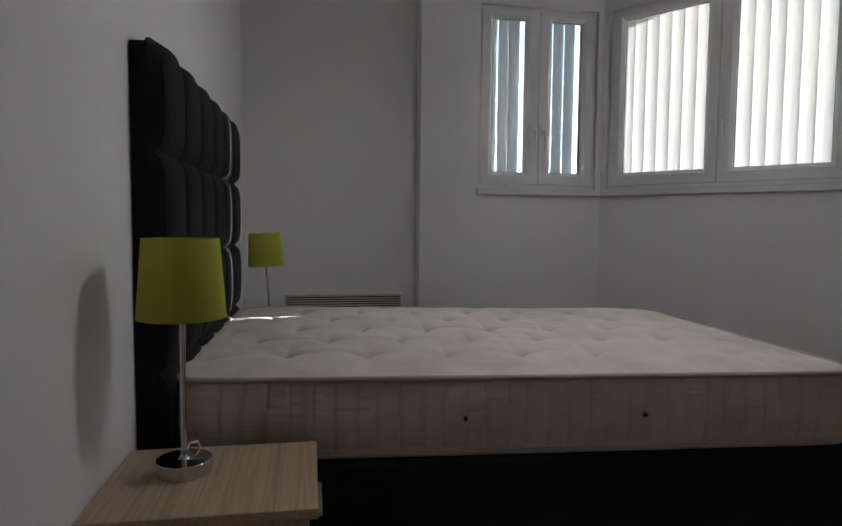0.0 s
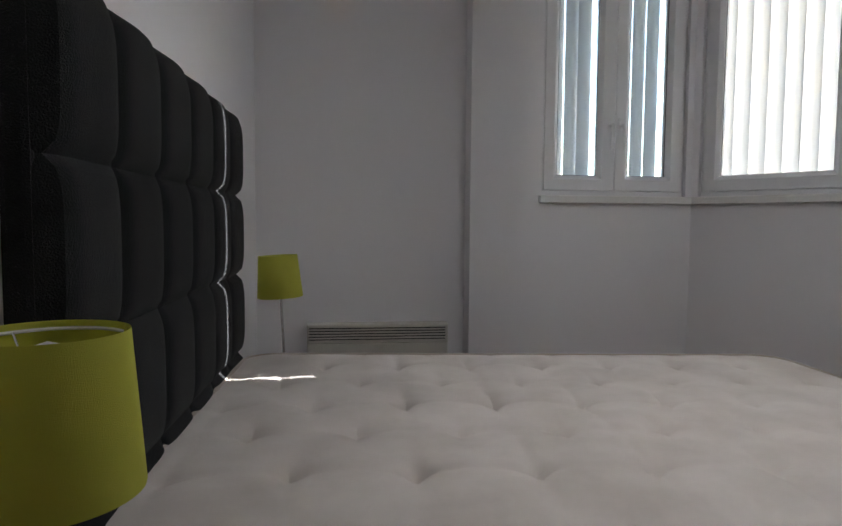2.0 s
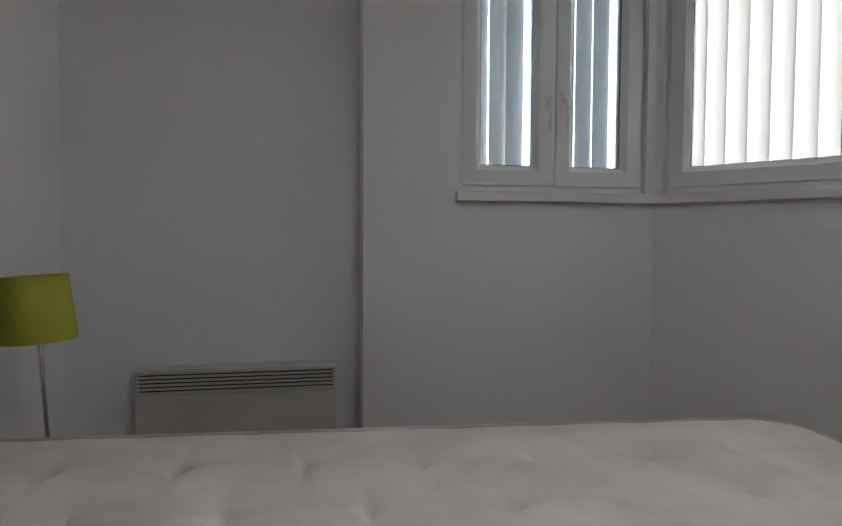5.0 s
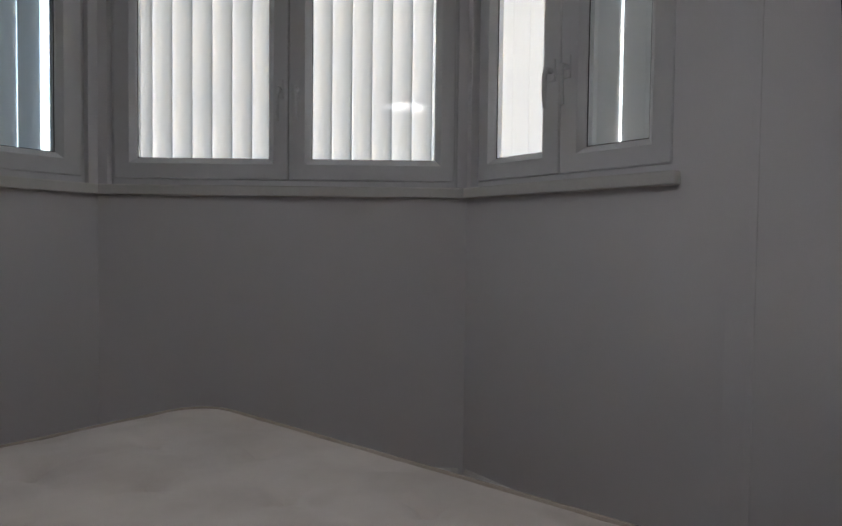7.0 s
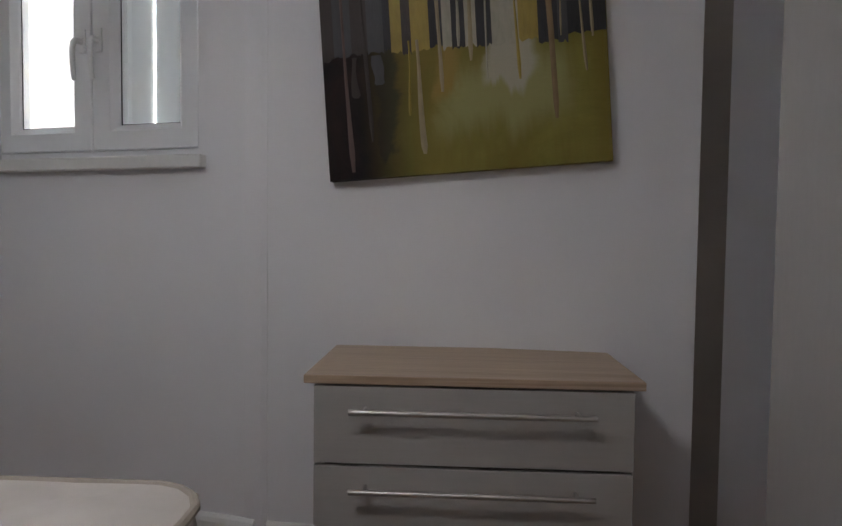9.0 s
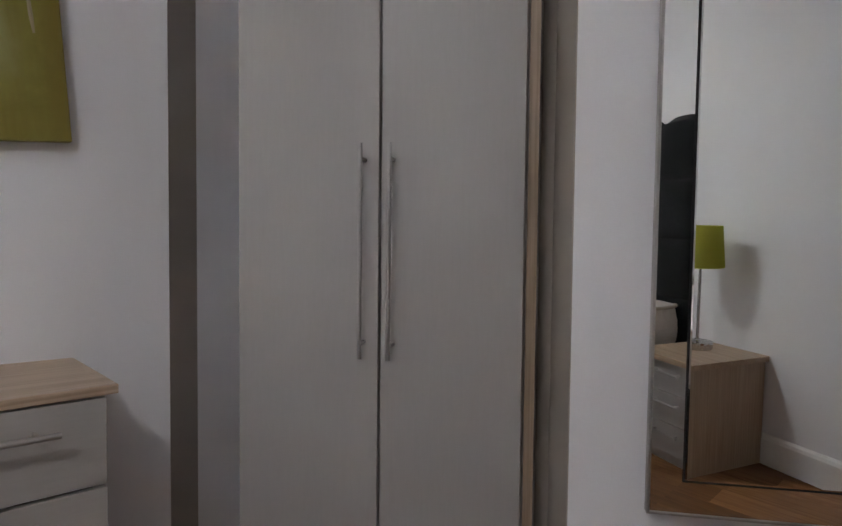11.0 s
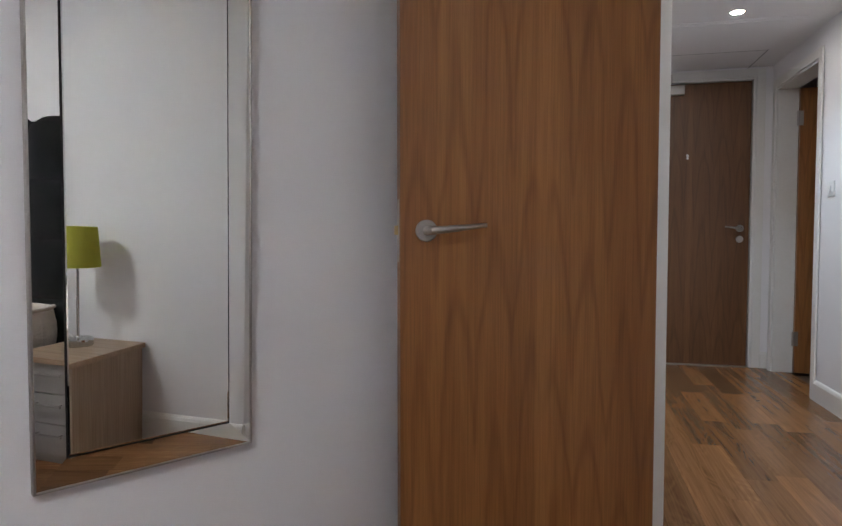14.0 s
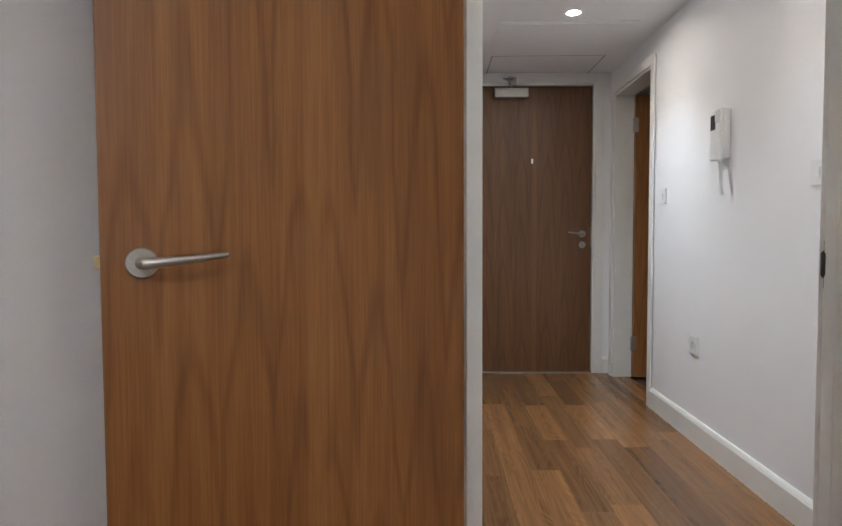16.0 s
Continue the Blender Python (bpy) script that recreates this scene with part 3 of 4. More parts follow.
def puffed(y0, y1, z0, z1, x_back, x_front, crown=0.0, ends=(0, 0, 0, 0)):
    """One upholstered cushion square of the headboard, sunk at its seams and rolled back to the board at its free ends."""
    bm = bmesh.new()
    n = 14
    grid = []
    for i in range(n + 1):
        row = []
        for j in range(n + 1):
            u, v = 2 * i / n - 1, 2 * j / n - 1
            low = 0.5
            for side, free in zip((-u, u, -v, v), ends):
                low *= 1 - free * max(0.0, side) ** 6
            bulge = low + (1 - low) * max(0.0, (1 - abs(u) ** 4)) ** 0.5 * max(0.0, (1 - abs(v) ** 4)) ** 0.5
            row.append(bm.verts.new((x_back + 0.018 + (x_front - x_back - 0.018) * bulge, y0 + (y1 - y0) * i / n, z0 + (z1 - z0) * j / n + (crown * (1 - abs(u) ** 3.5) * max(0.0, v) ** 2))))
        grid.append(row)
    for i in range(n):
        for j in range(n):
            bm.faces.new((grid[i][j], grid[i + 1][j], grid[i + 1][j + 1], grid[i][j + 1]))
    return bm


def divan():
    d = thing("divan_bed", BED, "black fabric divan bed base with a tall cushioned headboard", "bed")
    part("base", box(-0.945, 0.945, -0.672, 0.672, 0.06, 0.336, 0.02, segments=3), BLACK_CLOTH, d)
    for x in (-0.8, 0.8):
        for y in (-0.55, 0.55):
            part("castor", tube([(x, y, 0.0), (x, y, 0.062)], [0.026, 0.02], 14), GREY_PLASTIC, d)
    x_back, x_mid, x_front = -1.075, -1.03, -0.985
    head = part("headboard", box(x_back, x_mid, -0.665, 0.69, 0.30, 1.394, 0.012), BLACK_CLOTH, d, "tall black headboard of stitched square cushions")
    for i in range(6):
        y0 = -0.665 + 0.2258 * i
        for z0, z1 in ((0.315, 0.590), (0.590, 0.862), (0.862, 1.133), (1.133, 1.378)):
            part("cushion", puffed(y0, y0 + 0.2258, z0, z1, x_mid - 0.03, x_front, 0.040 if z1 > 1.3 else 0.0, (i == 0, i == 5, z0 < 0.4, z1 > 1.3)), BLACK_CLOTH, head, "", True)
    return d


divan()
mattress()


# ---- bedside cabinets and lamps ----
def bar_handle(y0, y1, z, x, parent, radius=0.006, stand=0.03, toward=1):
    """A round steel bar on two posts, level, in front of a face at x."""
    hx = x + toward * stand
    bar = part("handle", tube([(hx, y0, z), (hx, y1, z)], radius, 14), STEEL, parent, "round steel bar handle", True)
    for y in (y0 + 0.12 * (y1 - y0), y1 - 0.12 * (y1 - y0)):
        part("post", tube([(x - toward * 0.002, y, z), (hx, y, z)], radius * 0.75, 10), STEEL, bar, "", True)
    return bar


def bedside(m, label):
    c = thing("bedside_cabinet", m, label, "bedside cabinet", "bedside cabinets")
    part("top", box(-0.215, 0.215, -0.182, 0.182, 0.408, 0.430, 0.003), OAK, c, "light oak cabinet top")
    for y in (-0.172, 0.154):
        part("side_panel", box(-0.205, 0.188, y, y + 0.018, 0.0, 0.408, 0.001), OAK_UP, c, "light oak cabinet side")
    part("back_panel", box(-0.205, -0.199, -0.154, 0.154, 0.02, 0.408), CREAM, c)
    part("plinth", box(-0.199, 0.170, -0.154, 0.154, 0.0, 0.045), CREAM, c)
    # Near-black block stands for the shade behind the drawer gaps.
    part("inner_shell", box(-0.199, 0.176, -0.154, 0.154, 0.046, 0.406), DARK, c)
    for z0, z1 in ((0.048, 0.164), (0.168, 0.284), (0.288, 0.404)):
        front = part("drawer_front", box(0.178, 0.196, -0.152, 0.152, z0, z1, 0.0015), CREAM, c)
        bar_handle(-0.075, 0.075, (z0 + z1) / 2 + 0.02, 0.196, front, 0.005, 0.024)
    return c


def table_lamp(x, y, z, lean, label):
    l = thing("table_lamp", pose(x, y, z, *lean), label, "lamp", "table lamps")
    part("base", lathe(((0.0, 0.0), (0.056, 0.0), (0.058, 0.002), (0.058, 0.0035), (0.058, 0.0285), (0.0579, 0.0295), (0.0570, 0.0304), (0.0560, 0.0306), (0.0130, 0.0312), (0.012, 0.0316), (0.009, 0.036), (0.0065, 0.040), (0.0, 0.040))), CHROME, l, "chrome drum base", True)
    part("stem", tube([(0, 0, 0.036), (0, 0, 0.40)], 0.0062, 16), CHROME, l, "slim chrome stem", True)
    shade = part("shade", lathe(((0.0895, 0.334), (0.0900, 0.336), (0.0775, 0.499), (0.0770, 0.501), (0.0760, 0.499), (0.0885, 0.337), (0.0895, 0.334)), 64), LIME, l, "tapered lime green fabric shade", True)
    part("shade_seam", box(0.0785, 0.0815, -0.0012, 0.0012, 0.337, 0.498), LIME, shade)
    bpy.data.objects[shade.children[0].name].matrix_local = pose(0.0295, 0, 0, 0, -4.4, 0)
    part("shade_ring", lathe(((0.0745, 0.490), (0.0755, 0.492), (0.0745, 0.494), (0.0735, 0.492), (0.0745, 0.490)), 40), WHITE_PLASTIC, shade, "", True)
    for a in (0, 120, 240):
        c, s = math.cos(radians(a)), math.sin(radians(a))
        part("spoke", tube([(0.008 * c, 0.008 * s, 0.41), (0.0735 * c, 0.0735 * s, 0.492)], 0.0012, 6), CHROME, shade)
    part("lamp_holder", lathe(((0.0, 0.39), (0.013, 0.39), (0.015, 0.40), (0.015, 0.43), (0.0, 0.43)), 20), WHITE_PLASTIC, l, "", True)
    part("bulb", lathe(((0.0, 0.43), (0.012, 0.432), (0.024, 0.455), (0.026, 0.472), (0.018, 0.485), (0.0, 0.491)), 20), WHITE_PLASTIC, l, "", True)
    part("cord", tube([(0.006, 0.03, 0.030), (0.018, 0.042, 0.046), (0.036, 0.052, 0.044), (0.046, 0.062, 0.02), (0.045, 0.08, 0.004), (0.02, 0.12, 0.0035)], 0.003, 8), WHITE_PLASTIC, l, "", True)
    return l


bedside(pose(0.690, 1.468, 0), "light oak and cream bedside cabinet with three drawers beside the bed")
bedside(pose(0.700, 3.300, 0) @ Matrix.Diagonal((1, 1, 0.951, 1)), "light oak and cream bedside cabinet between bed and heater")
table_lamp(0.624, 1.500, 0.430, (0, 0, 20), "lime green table lamp with chrome stem on the bedside cabinet")
table_lamp(0.684, 3.360, 0.409, (-3.0, -0.5, 80), "lime green table lamp leaning slightly on the far cabinet")


# ---- pendant light over the bed, seen mirrored in the window panes ----
def pendant():
    p = thing("pendant_light", pose(1.85, 1.96, -0.07), "round white drum pendant light, lit, hanging from the ceiling", "pendant light")
    part("ceiling_rose", lathe(((0.0, 2.54), (0.045, 2.542), (0.05, 2.55), (0.05, 2.568), (0.0, 2.568)), 32), WHITE_PLASTIC, p, "", True)
    part("cord", tube([(0, 0, 2.172), (0, 0, 2.545)], 0.0035, 8), WHITE_PLASTIC, p)
    part("shade", lathe(((0.151, 1.995), (0.152, 1.995), (0.152, 2.18), (0.151, 2.18), (0.151, 1.995)), 64), GLOSS, p, "white drum shade", True)
    part("diffuser", lathe(((0.0, 2.00), (0.150, 2.00), (0.150, 2.004), (0.0, 2.004)), 48), PENDANT_GLOW, p, "glowing white disc")
    # Unseen glowing top, added to brighten the ceiling and upper walls.
    part("top_diffuser", lathe(((0.0, 2.170), (0.150, 2.170), (0.150, 2.174), (0.0, 2.174)), 48), PENDANT_GLOW, p, "glowing white disc")
    return p


pendant()


# ---- chest of drawers ----
def chest():
    a, b = Vector((2.832, 1.594)), Vector((2.795, 0.862))
    c = thing("chest_of_drawers", turned(a, b), "cream chest of drawers with a light oak top against the wall", "chest of drawers")
    w = (b - a).length
    part("top", box(0, w, 0.0, 0.375, 0.637, 0.656, 0.003), OAK_TOP, c, "light oak chest top")
    for x in (0.02, w - 0.038):
        part("side_panel", box(x, x + 0.018, 0.022, 0.365, 0.0, 0.637, 0.001), CREAM, c)
    part("back_panel", box(0.038, w - 0.038, 0.355, 0.361, 0.02, 0.632), CREAM, c)
    part("plinth", box(0.038, w - 0.038, 0.04, 0.058, 0.0, 0.05), CREAM, c)
    # Near-black filling, the shade between the drawer fronts put into colour.
    part("inner_shell", box(0.0385, w - 0.0385, 0.045, 0.353, 0.052, 0.630), DARK, c)
    tops = (0.632, 0.455, 0.317, 0.180)
    for top, low in zip(tops, (0.462, 0.322, 0.185, 0.052)):
        front = part("drawer_front", box(0.022, w - 0.022, 0.004, 0.021, low, top, 0.0015), CREAM_FRONT, c)
        hz = top - (0.048 if top > 0.6 else 0.043)
        bar = part("handle", tube([(0.104, -0.030, hz), (w - 0.108, -0.030, hz)], 0.006, 14), STEEL, front, "round steel bar handle", True)
        for x in (0.137, w - 0.143):
            part("post", tube([(x, 0.006, hz), (x, -0.030, hz)], 0.0045, 10), STEEL, bar, "", True)
    return c


OAK_TOP = wood("light oak top", (0.37, 0.26, 0.17), (0.47, 0.35, 0.24), (0.55, 0.42, 0.31), "X", 0.4, 3.0, pull=0.1)
CREAM_FRONT = plain("cream laminate front", (0.42, 0.40, 0.375), (0.47, 0.45, 0.425), 0.4, 0, 2.5, 140, 0.12, 0.0006, (0.08, 1, 1))
chest()


# ---- wardrobe in the alcove ----
def wardrobe():
    d = Vector((-0.862, -0.508))
    gap = Vector((2.555, 0.393))
    a, b = gap - d * 0.46, gap + d * 0.40
    w = thing("wardrobe", turned(a, b), "tall cream two-door wardrobe standing in the alcove", "wardrobe")
    g = 0.46
    H = 1.98
    part("carcass", box(g - 0.346, g + 0.343, 0.022, 0.50, 0.0, H, 0.001), CREAM, w)
    for x0, x1, hx in ((g - 0.347, g - 0.0035, g - 0.036), (g + 0.0035, g + 0.316, g + 0.030)):
        door = part("door", box(x0, x1, 0.0, 0.018, 0.06, H - 0.01, 0.0015), CREAM, w)
        bar = part("handle", tube([(hx, -0.032, 0.681), (hx, -0.032, 1.152)], 0.0048, 14), STEEL, door, "long round steel bar handle", True)
        for z in (0.714, 1.119):
            part("post", tube([(hx, 0.002, z), (hx, -0.032, z)], 0.005, 10), STEEL, bar, "", True)
    part("edge_strip", box(g + 0.321, g + 0.3425, 0.016, 0.0215, 0.0, H, 0.001), OAK_UP, w, "light oak carcass edge")
    # Sheet added in the open gap; its taupe stands for the brown shade there.
    part("filler_panel", box(g + 0.344, g + 0.47, 0.07, 0.088, 0.0, H, 0.001), TAUPE, w, "taupe sheet added in the gap beside the wardrobe")
    return w


wardrobe()


# ---- mirror ----
def mirror():
    m = thing("wall_mirror", turned(MIR_L, MIR_R) @ pose(0, -0.002, 0.518, 1.3, 0, 0) @ pose(0, 0, -0.518), "tall rectangular mirror with a glass border hanging on the white wall", "mirror")
    a, b, z0, z1, k = 0.122, 0.532, 0.518, 1.72, 0.055
    part("backing_board", box(a + 0.004, b - 0.004, -0.016, -0.001, z0 + 0.004, z1 - 0.004, 0.001), DARK, m)
    part("edge_trim", ring(a, b, z0, z1, ((0, -0.002), (0, -0.0195), (0.0015, -0.0215), (0.004, -0.0215), (0.005, -0.0185))), STEEL, m, "thin polished edge")
    inner = (a + k, b - k, z0 + k + 0.004, z1 - k)
    part("centre_pane", box(inner[0], inner[1], -0.023, -0.0185, inner[2], inner[3], 0.003), MIRROR, m)
    part("joint", ring(inner[0] - 0.003, inner[1] + 0.003, inner[2] - 0.003, inner[3] + 0.003, ((0, -0.0175), (0.004, -0.0175))), DARK, m)
    t = 0.0009
    for name_, quad in (
        ("border_strip", ((a + 0.004, -0.0195 + t, z0 + 0.005), (a + k - 0.003, -0.0195, z0 + k), (a + k - 0.003, -0.0195, z1 - k), (a + 0.004, -0.0195 + t, z1 - 0.005))),
        ("border_strip", ((b - k + 0.003, -0.0195, z0 + k), (b - 0.004, -0.0195 + t, z0 + 0.005), (b - 0.004, -0.0195 + t, z1 - 0.005), (b - k + 0.003, -0.0195, z1 - k))),
        ("border_strip", ((a + 0.004, -0.0195 + t, z0 + 0.005), (b - 0.004, -0.0195 + t, z0 + 0.005), (b - k + 0.003, -0.0195, z0 + k), (a + k - 0.003, -0.0195, z0 + k))),
        ("border_strip", ((a + k - 0.003, -0.0195, z1 - k), (b - k + 0.003, -0.0195, z1 - k), (b - 0.004, -0.0195 + t, z1 - 0.005), (a + 0.004, -0.0195 + t, z1 - 0.005))),
    ):
        bm = bmesh.new()
        vs = [bm.verts.new(c) for c in quad]
        back = [bm.verts.new((c[0], -0.0165, c[2])) for c in quad]
        bm.faces.new(vs)
        bm.faces.new(back[::-1])
        for i in range(4):
            bm.faces.new((vs[i], vs[(i + 1) % 4], back[(i + 1) % 4], back[i]))
        part(name_, bm, MIRROR, m)
    return m


mirror()


# ---- painting ----
def painting_material():
    m, N, L, P = nodes_of("abstract oil painting")
    blot = noise_of(N, L, 5.0, (1, 1, 1), 6, 0.6, 0.6, 0.3, 0.7)
    streak = noise_of(N, L, 11.0, (1, 1, 0.12), 4, 0.6, 0.3, 0.35, 0.65)
    brush = noise_of(N, L, 60.0, (0.3, 1, 1), 4, 0.6, 0.5)
    co = N.new("ShaderNodeTexCoord")
    xyz = N.new("ShaderNodeSeparateXYZ")
    L.new(co.outputs["Object"], xyz.inputs[0])

    def ramp(socket, low, high):
        r = N.new("ShaderNodeMapRange")
        r.interpolation_type = "SMOOTHSTEP"
        r.inputs[1].default_value, r.inputs[2].default_value = low, high
        L.new(socket, r.inputs[0])
        return r.outputs[0]

    green = mixed(N, L, blot, (0.15, 0.13, 0.022), (0.29, 0.265, 0.062))
    green = mixed(N, L, streak, green, (0.22, 0.17, 0.035))
    def area(x0, x1, z0, z1, soft):
        """A soft-edged rectangle of the canvas, broken up by the brush marks."""
        out = None
        for s in (ramp(warp[0], x0 - soft, x0 + soft), ramp(warp[0], x1 + soft, x1 - soft), ramp(warp[1], z0 - soft, z0 + soft), ramp(warp[1], z1 + soft, z1 - soft)):
            if out is None:
                out = s
            else:
                n = N.new("ShaderNodeMath")
                n.operation = "MULTIPLY"
                L.new(out, n.inputs[0])
                L.new(s, n.inputs[1])
                out = n.outputs[0]
        return out

    warp = []
    for socket, src in ((xyz.outputs[0], blot), (xyz.outputs[2], streak)):
        n = N.new("ShaderNodeMath")
        n.operation = "MULTIPLY_ADD"
        n.inputs[1].default_value = 0.07
        L.new(src, n.inputs[0])
        L.new(socket, n.inputs[2])
        warp.append(n.outputs[0])
    green = mixed(N, L, area(0.37, 0.70, 0.15, 0.30, 0.05), green, (0.34, 0.32, 0.13))
    green = mixed(N, L, area(0.47, 0.60, 0.25, 0.42, 0.014), green, (0.46, 0.43, 0.33))
    green = mixed(N, L, area(0.34, 0.40, 0.24, 0.42, 0.02), green, (0.33, 0.23, 0.06))
    green = mixed(N, L, area(0.18, 0.235, 0.10, 0.42, 0.01), green, (0.10, 0.095, 0.04))
    shadow = mixed(N, L, blot, (0.005, 0.0045, 0.007), (0.034, 0.017, 0.014))
    left = mixed(N, L, ramp(xyz.outputs[0], 0.30, 0.09), green, shadow)
    L.new(left, P.inputs["Base Color"])
    P.inputs["Roughness"].default_value, P.inputs["Specular IOR Level"].default_value = 0.6, 0.2
    bumped(N, L, P, brush, 0.3, 0.001)
    return m


def painting():
    base = turned(PIC_L, PIC_R) @ pose(0.215, -0.034, 1.107, 0, -4.0, 0)
    p = thing("canvas_painting", base, "unframed abstract canvas in olive, black and cream, hanging crooked", "painting")
    W, H = 0.758, 0.76
    part("canvas", box(0, W, 0.0, 0.03, 0, H, 0.003), painting_material(), p, "olive and dark painted canvas")
    rnd = random.Random(4)
    tones = {"black": (0.012, 0.011, 0.014), "umber": (0.035, 0.022, 0.017), "ochre": (0.38, 0.28, 0.05), "stone": (0.44, 0.41, 0.31), "grey": (0.055, 0.052, 0.054), "cream": (0.36, 0.29, 0.17), "tan": (0.25, 0.16, 0.075), "rose": (0.12, 0.075, 0.062)}
    paints = {k: plain("oil paint " + k, tuple(0.8 * v for v in c), tuple(1.15 * v for v in c), 0.55, 0, 9, 90, 0.4, 0.001, (1, 1, 0.25)) for k, c in tones.items()}

    def patch(x0, x1, z0, z1, tone, y):
        bm = bmesh.new()
        n = 6
        low = [(x0 + (x1 - x0) * k / n, z0 + rnd.uniform(-0.006, 0.006)) for k in range(n + 1)]
        front = [bm.verts.new((x, y, z)) for x, z in low] + [bm.verts.new((x1, y, z1)), bm.verts.new((x0, y, z1))]
        back = [bm.verts.new((v.co.x, -0.0002, v.co.z)) for v in front]
        bm.faces.new(front)
        for k in range(len(front)):
            bm.faces.new((front[k], front[(k + 1) % len(front)], back[(k + 1) % len(front)], back[k]))
        part("paint_block", bm, paints[tone], p)

    z = 0.345
    for x0, x1, tone in ((0.002, 0.035, "umber"), (0.035, 0.085, "grey"), (0.085, 0.13, "umber"), (0.13, 0.175, "grey"), (0.175, 0.195, "black"), (0.195, 0.225, "ochre"), (0.225, 0.25, "umber"), (0.25, 0.30, "ochre"), (0.30, 0.335, "black"), (0.335, 0.36, "stone"), (0.36, 0.395, "black"), (0.395, 0.425, "stone"), (0.425, 0.465, "black"), (0.465, 0.535, "stone"), (0.535, 0.585, "ochre"), (0.585, 0.635, "black"), (0.635, 0.66, "grey"), (0.66, 0.756, "black")):
        patch(x0, x1, z - 0.012 + rnd.uniform(-0.008, 0.008) - 0.03 * (x0 > 0.58) * 0.3, 0.757, tone, -0.0012)

    def drip(x, top, low, wide, tone, lean=0.0):
        bm = bmesh.new()
        n = 14
        rows = []
        for k in range(n + 1):
            f = k / n
            zz = top + (low - top) * f
            half = 0.72 * wide * (0.36 + 0.10 * math.sin(5 * f + x * 40) + 0.22 * f ** 6) * (1.0 if k < n else 0.45)
            cx = x + lean * f + 0.003 * math.sin(4 * f + 30 * x)
            rows.append([bm.verts.new((cx - half, -0.0014, zz)), bm.verts.new((cx, -0.0032, zz)), bm.verts.new((cx + half, -0.0014, zz))])
        for a, b in zip(rows, rows[1:]):
            bm.faces.new((a[0], a[1], b[1], b[0]))
            bm.faces.new((a[1], a[2], b[2], b[1]))
        part("paint_drip", bm, paints[tone], p, "", True)

    for args in ((0.055, 0.75, 0.02, 0.020, "rose", 0.018), (0.115, 0.75, 0.10, 0.016, "umber", 0.012), (0.262, 0.36, 0.055, 0.022, "cream", 0.012), (0.325, 0.75, 0.215, 0.020, "cream", 0.0), (0.375, 0.75, 0.33, 0.012, "stone", 0.0), (0.405, 0.75, 0.29, 0.014, "cream", 0.004), (0.452, 0.75, 0.24, 0.008, "stone", 0.0), (0.525, 0.75, 0.23, 0.012, "ochre", 0.006), (0.60, 0.75, 0.12, 0.022, "tan", 0.022), (0.645, 0.75, 0.33, 0.009, "cream", 0.0), (0.675, 0.75, 0.235, 0.012, "cream", 0.03), (0.72, 0.75, 0.32, 0.010, "cream", 0.0), (0.24, 0.36, 0.16, 0.010, "ochre", 0.0), (0.155, 0.33, 0.25, 0.05, "grey", 0.0), (0.09, 0.33, 0.22, 0.03, "umber", 0.0)):
        drip(*args)
    return p


painting()


# ---- bedroom door, standing open ----
def lever_handle(x, z, parent, y, toward, reach):
    """A round rose with a tapered lever: toward is the sign of y on which it stands, reach the way and length of the lever."""
    rose = part("door_handle", tube([(x, y, z), (x, y + toward * 0.007, z), (x, y + toward * 0.009, z)], [0.026, 0.026, 0.024], 32), STEEL, parent, "brushed steel lever on a round rose", True)
    s = 1 if reach > 0 else -1
    pts = [(x, y + toward * 0.008, z), (x, y + toward * 0.040, z), (x + s * 0.006, y + toward * 0.048, z), (x + s * 0.02, y + toward * 0.050, z + 0.001), (x + reach * 0.6, y + toward * 0.050, z + 0.007), (x + reach, y + toward * 0.049, z + 0.013)]
    part("lever", tube(pts, [0.0105, 0.0095, 0.0095, 0.0092, 0.0068, 0.0048], 14), STEEL, rose, "", True)
    return rose


def bedroom_door():
    hinge, latch = Vector((0.601, 0.032)), Vector((1.269, 0.058))
    w = (latch - hinge).length
    m = turned(hinge, latch)  # the seen face lies on the side away from +y
    d = thing("door_1", m, "walnut veneered bedroom door standing wide open", "door", kind="structure")
    part("leaf", box(0.0, w, -0.044, 0.0, 0.008, 2.03, 0.0015), WALNUT, d)
    part("lipping", box(w - 0.0005, w + 0.001, -0.042, -0.002, 0.01, 2.028), LIPPING, d, "paler walnut edge")
    face = part("latch_plate", box(w + 0.001, w + 0.0022, -0.034, -0.010, 0.905, 1.055, 0.0005), STEEL, d)
    part("latch_bolt", box(w + 0.001, w + 0.011, -0.028, -0.016, 0.970, 0.992, 0.002), BRASS, face)
    lever_handle(w - 0.062, 0.980, d, 0.0, 1, -0.135)
    lever_handle(w - 0.062, 0.980, d, -0.044, -1, -0.135)
    for z in (0.25, 1.02, 1.80):
        part("hinge", tube([(-0.003, -0.049, z - 0.05), (-0.003, -0.049, z + 0.05)], 0.0055, 12), STEEL, d)
    return d


LIPPING = wood("walnut lipping", (0.20, 0.085, 0.035), (0.27, 0.12, 0.05), (0.33, 0.15, 0.065), "Z", 0.4, 4.0)
bedroom_door()


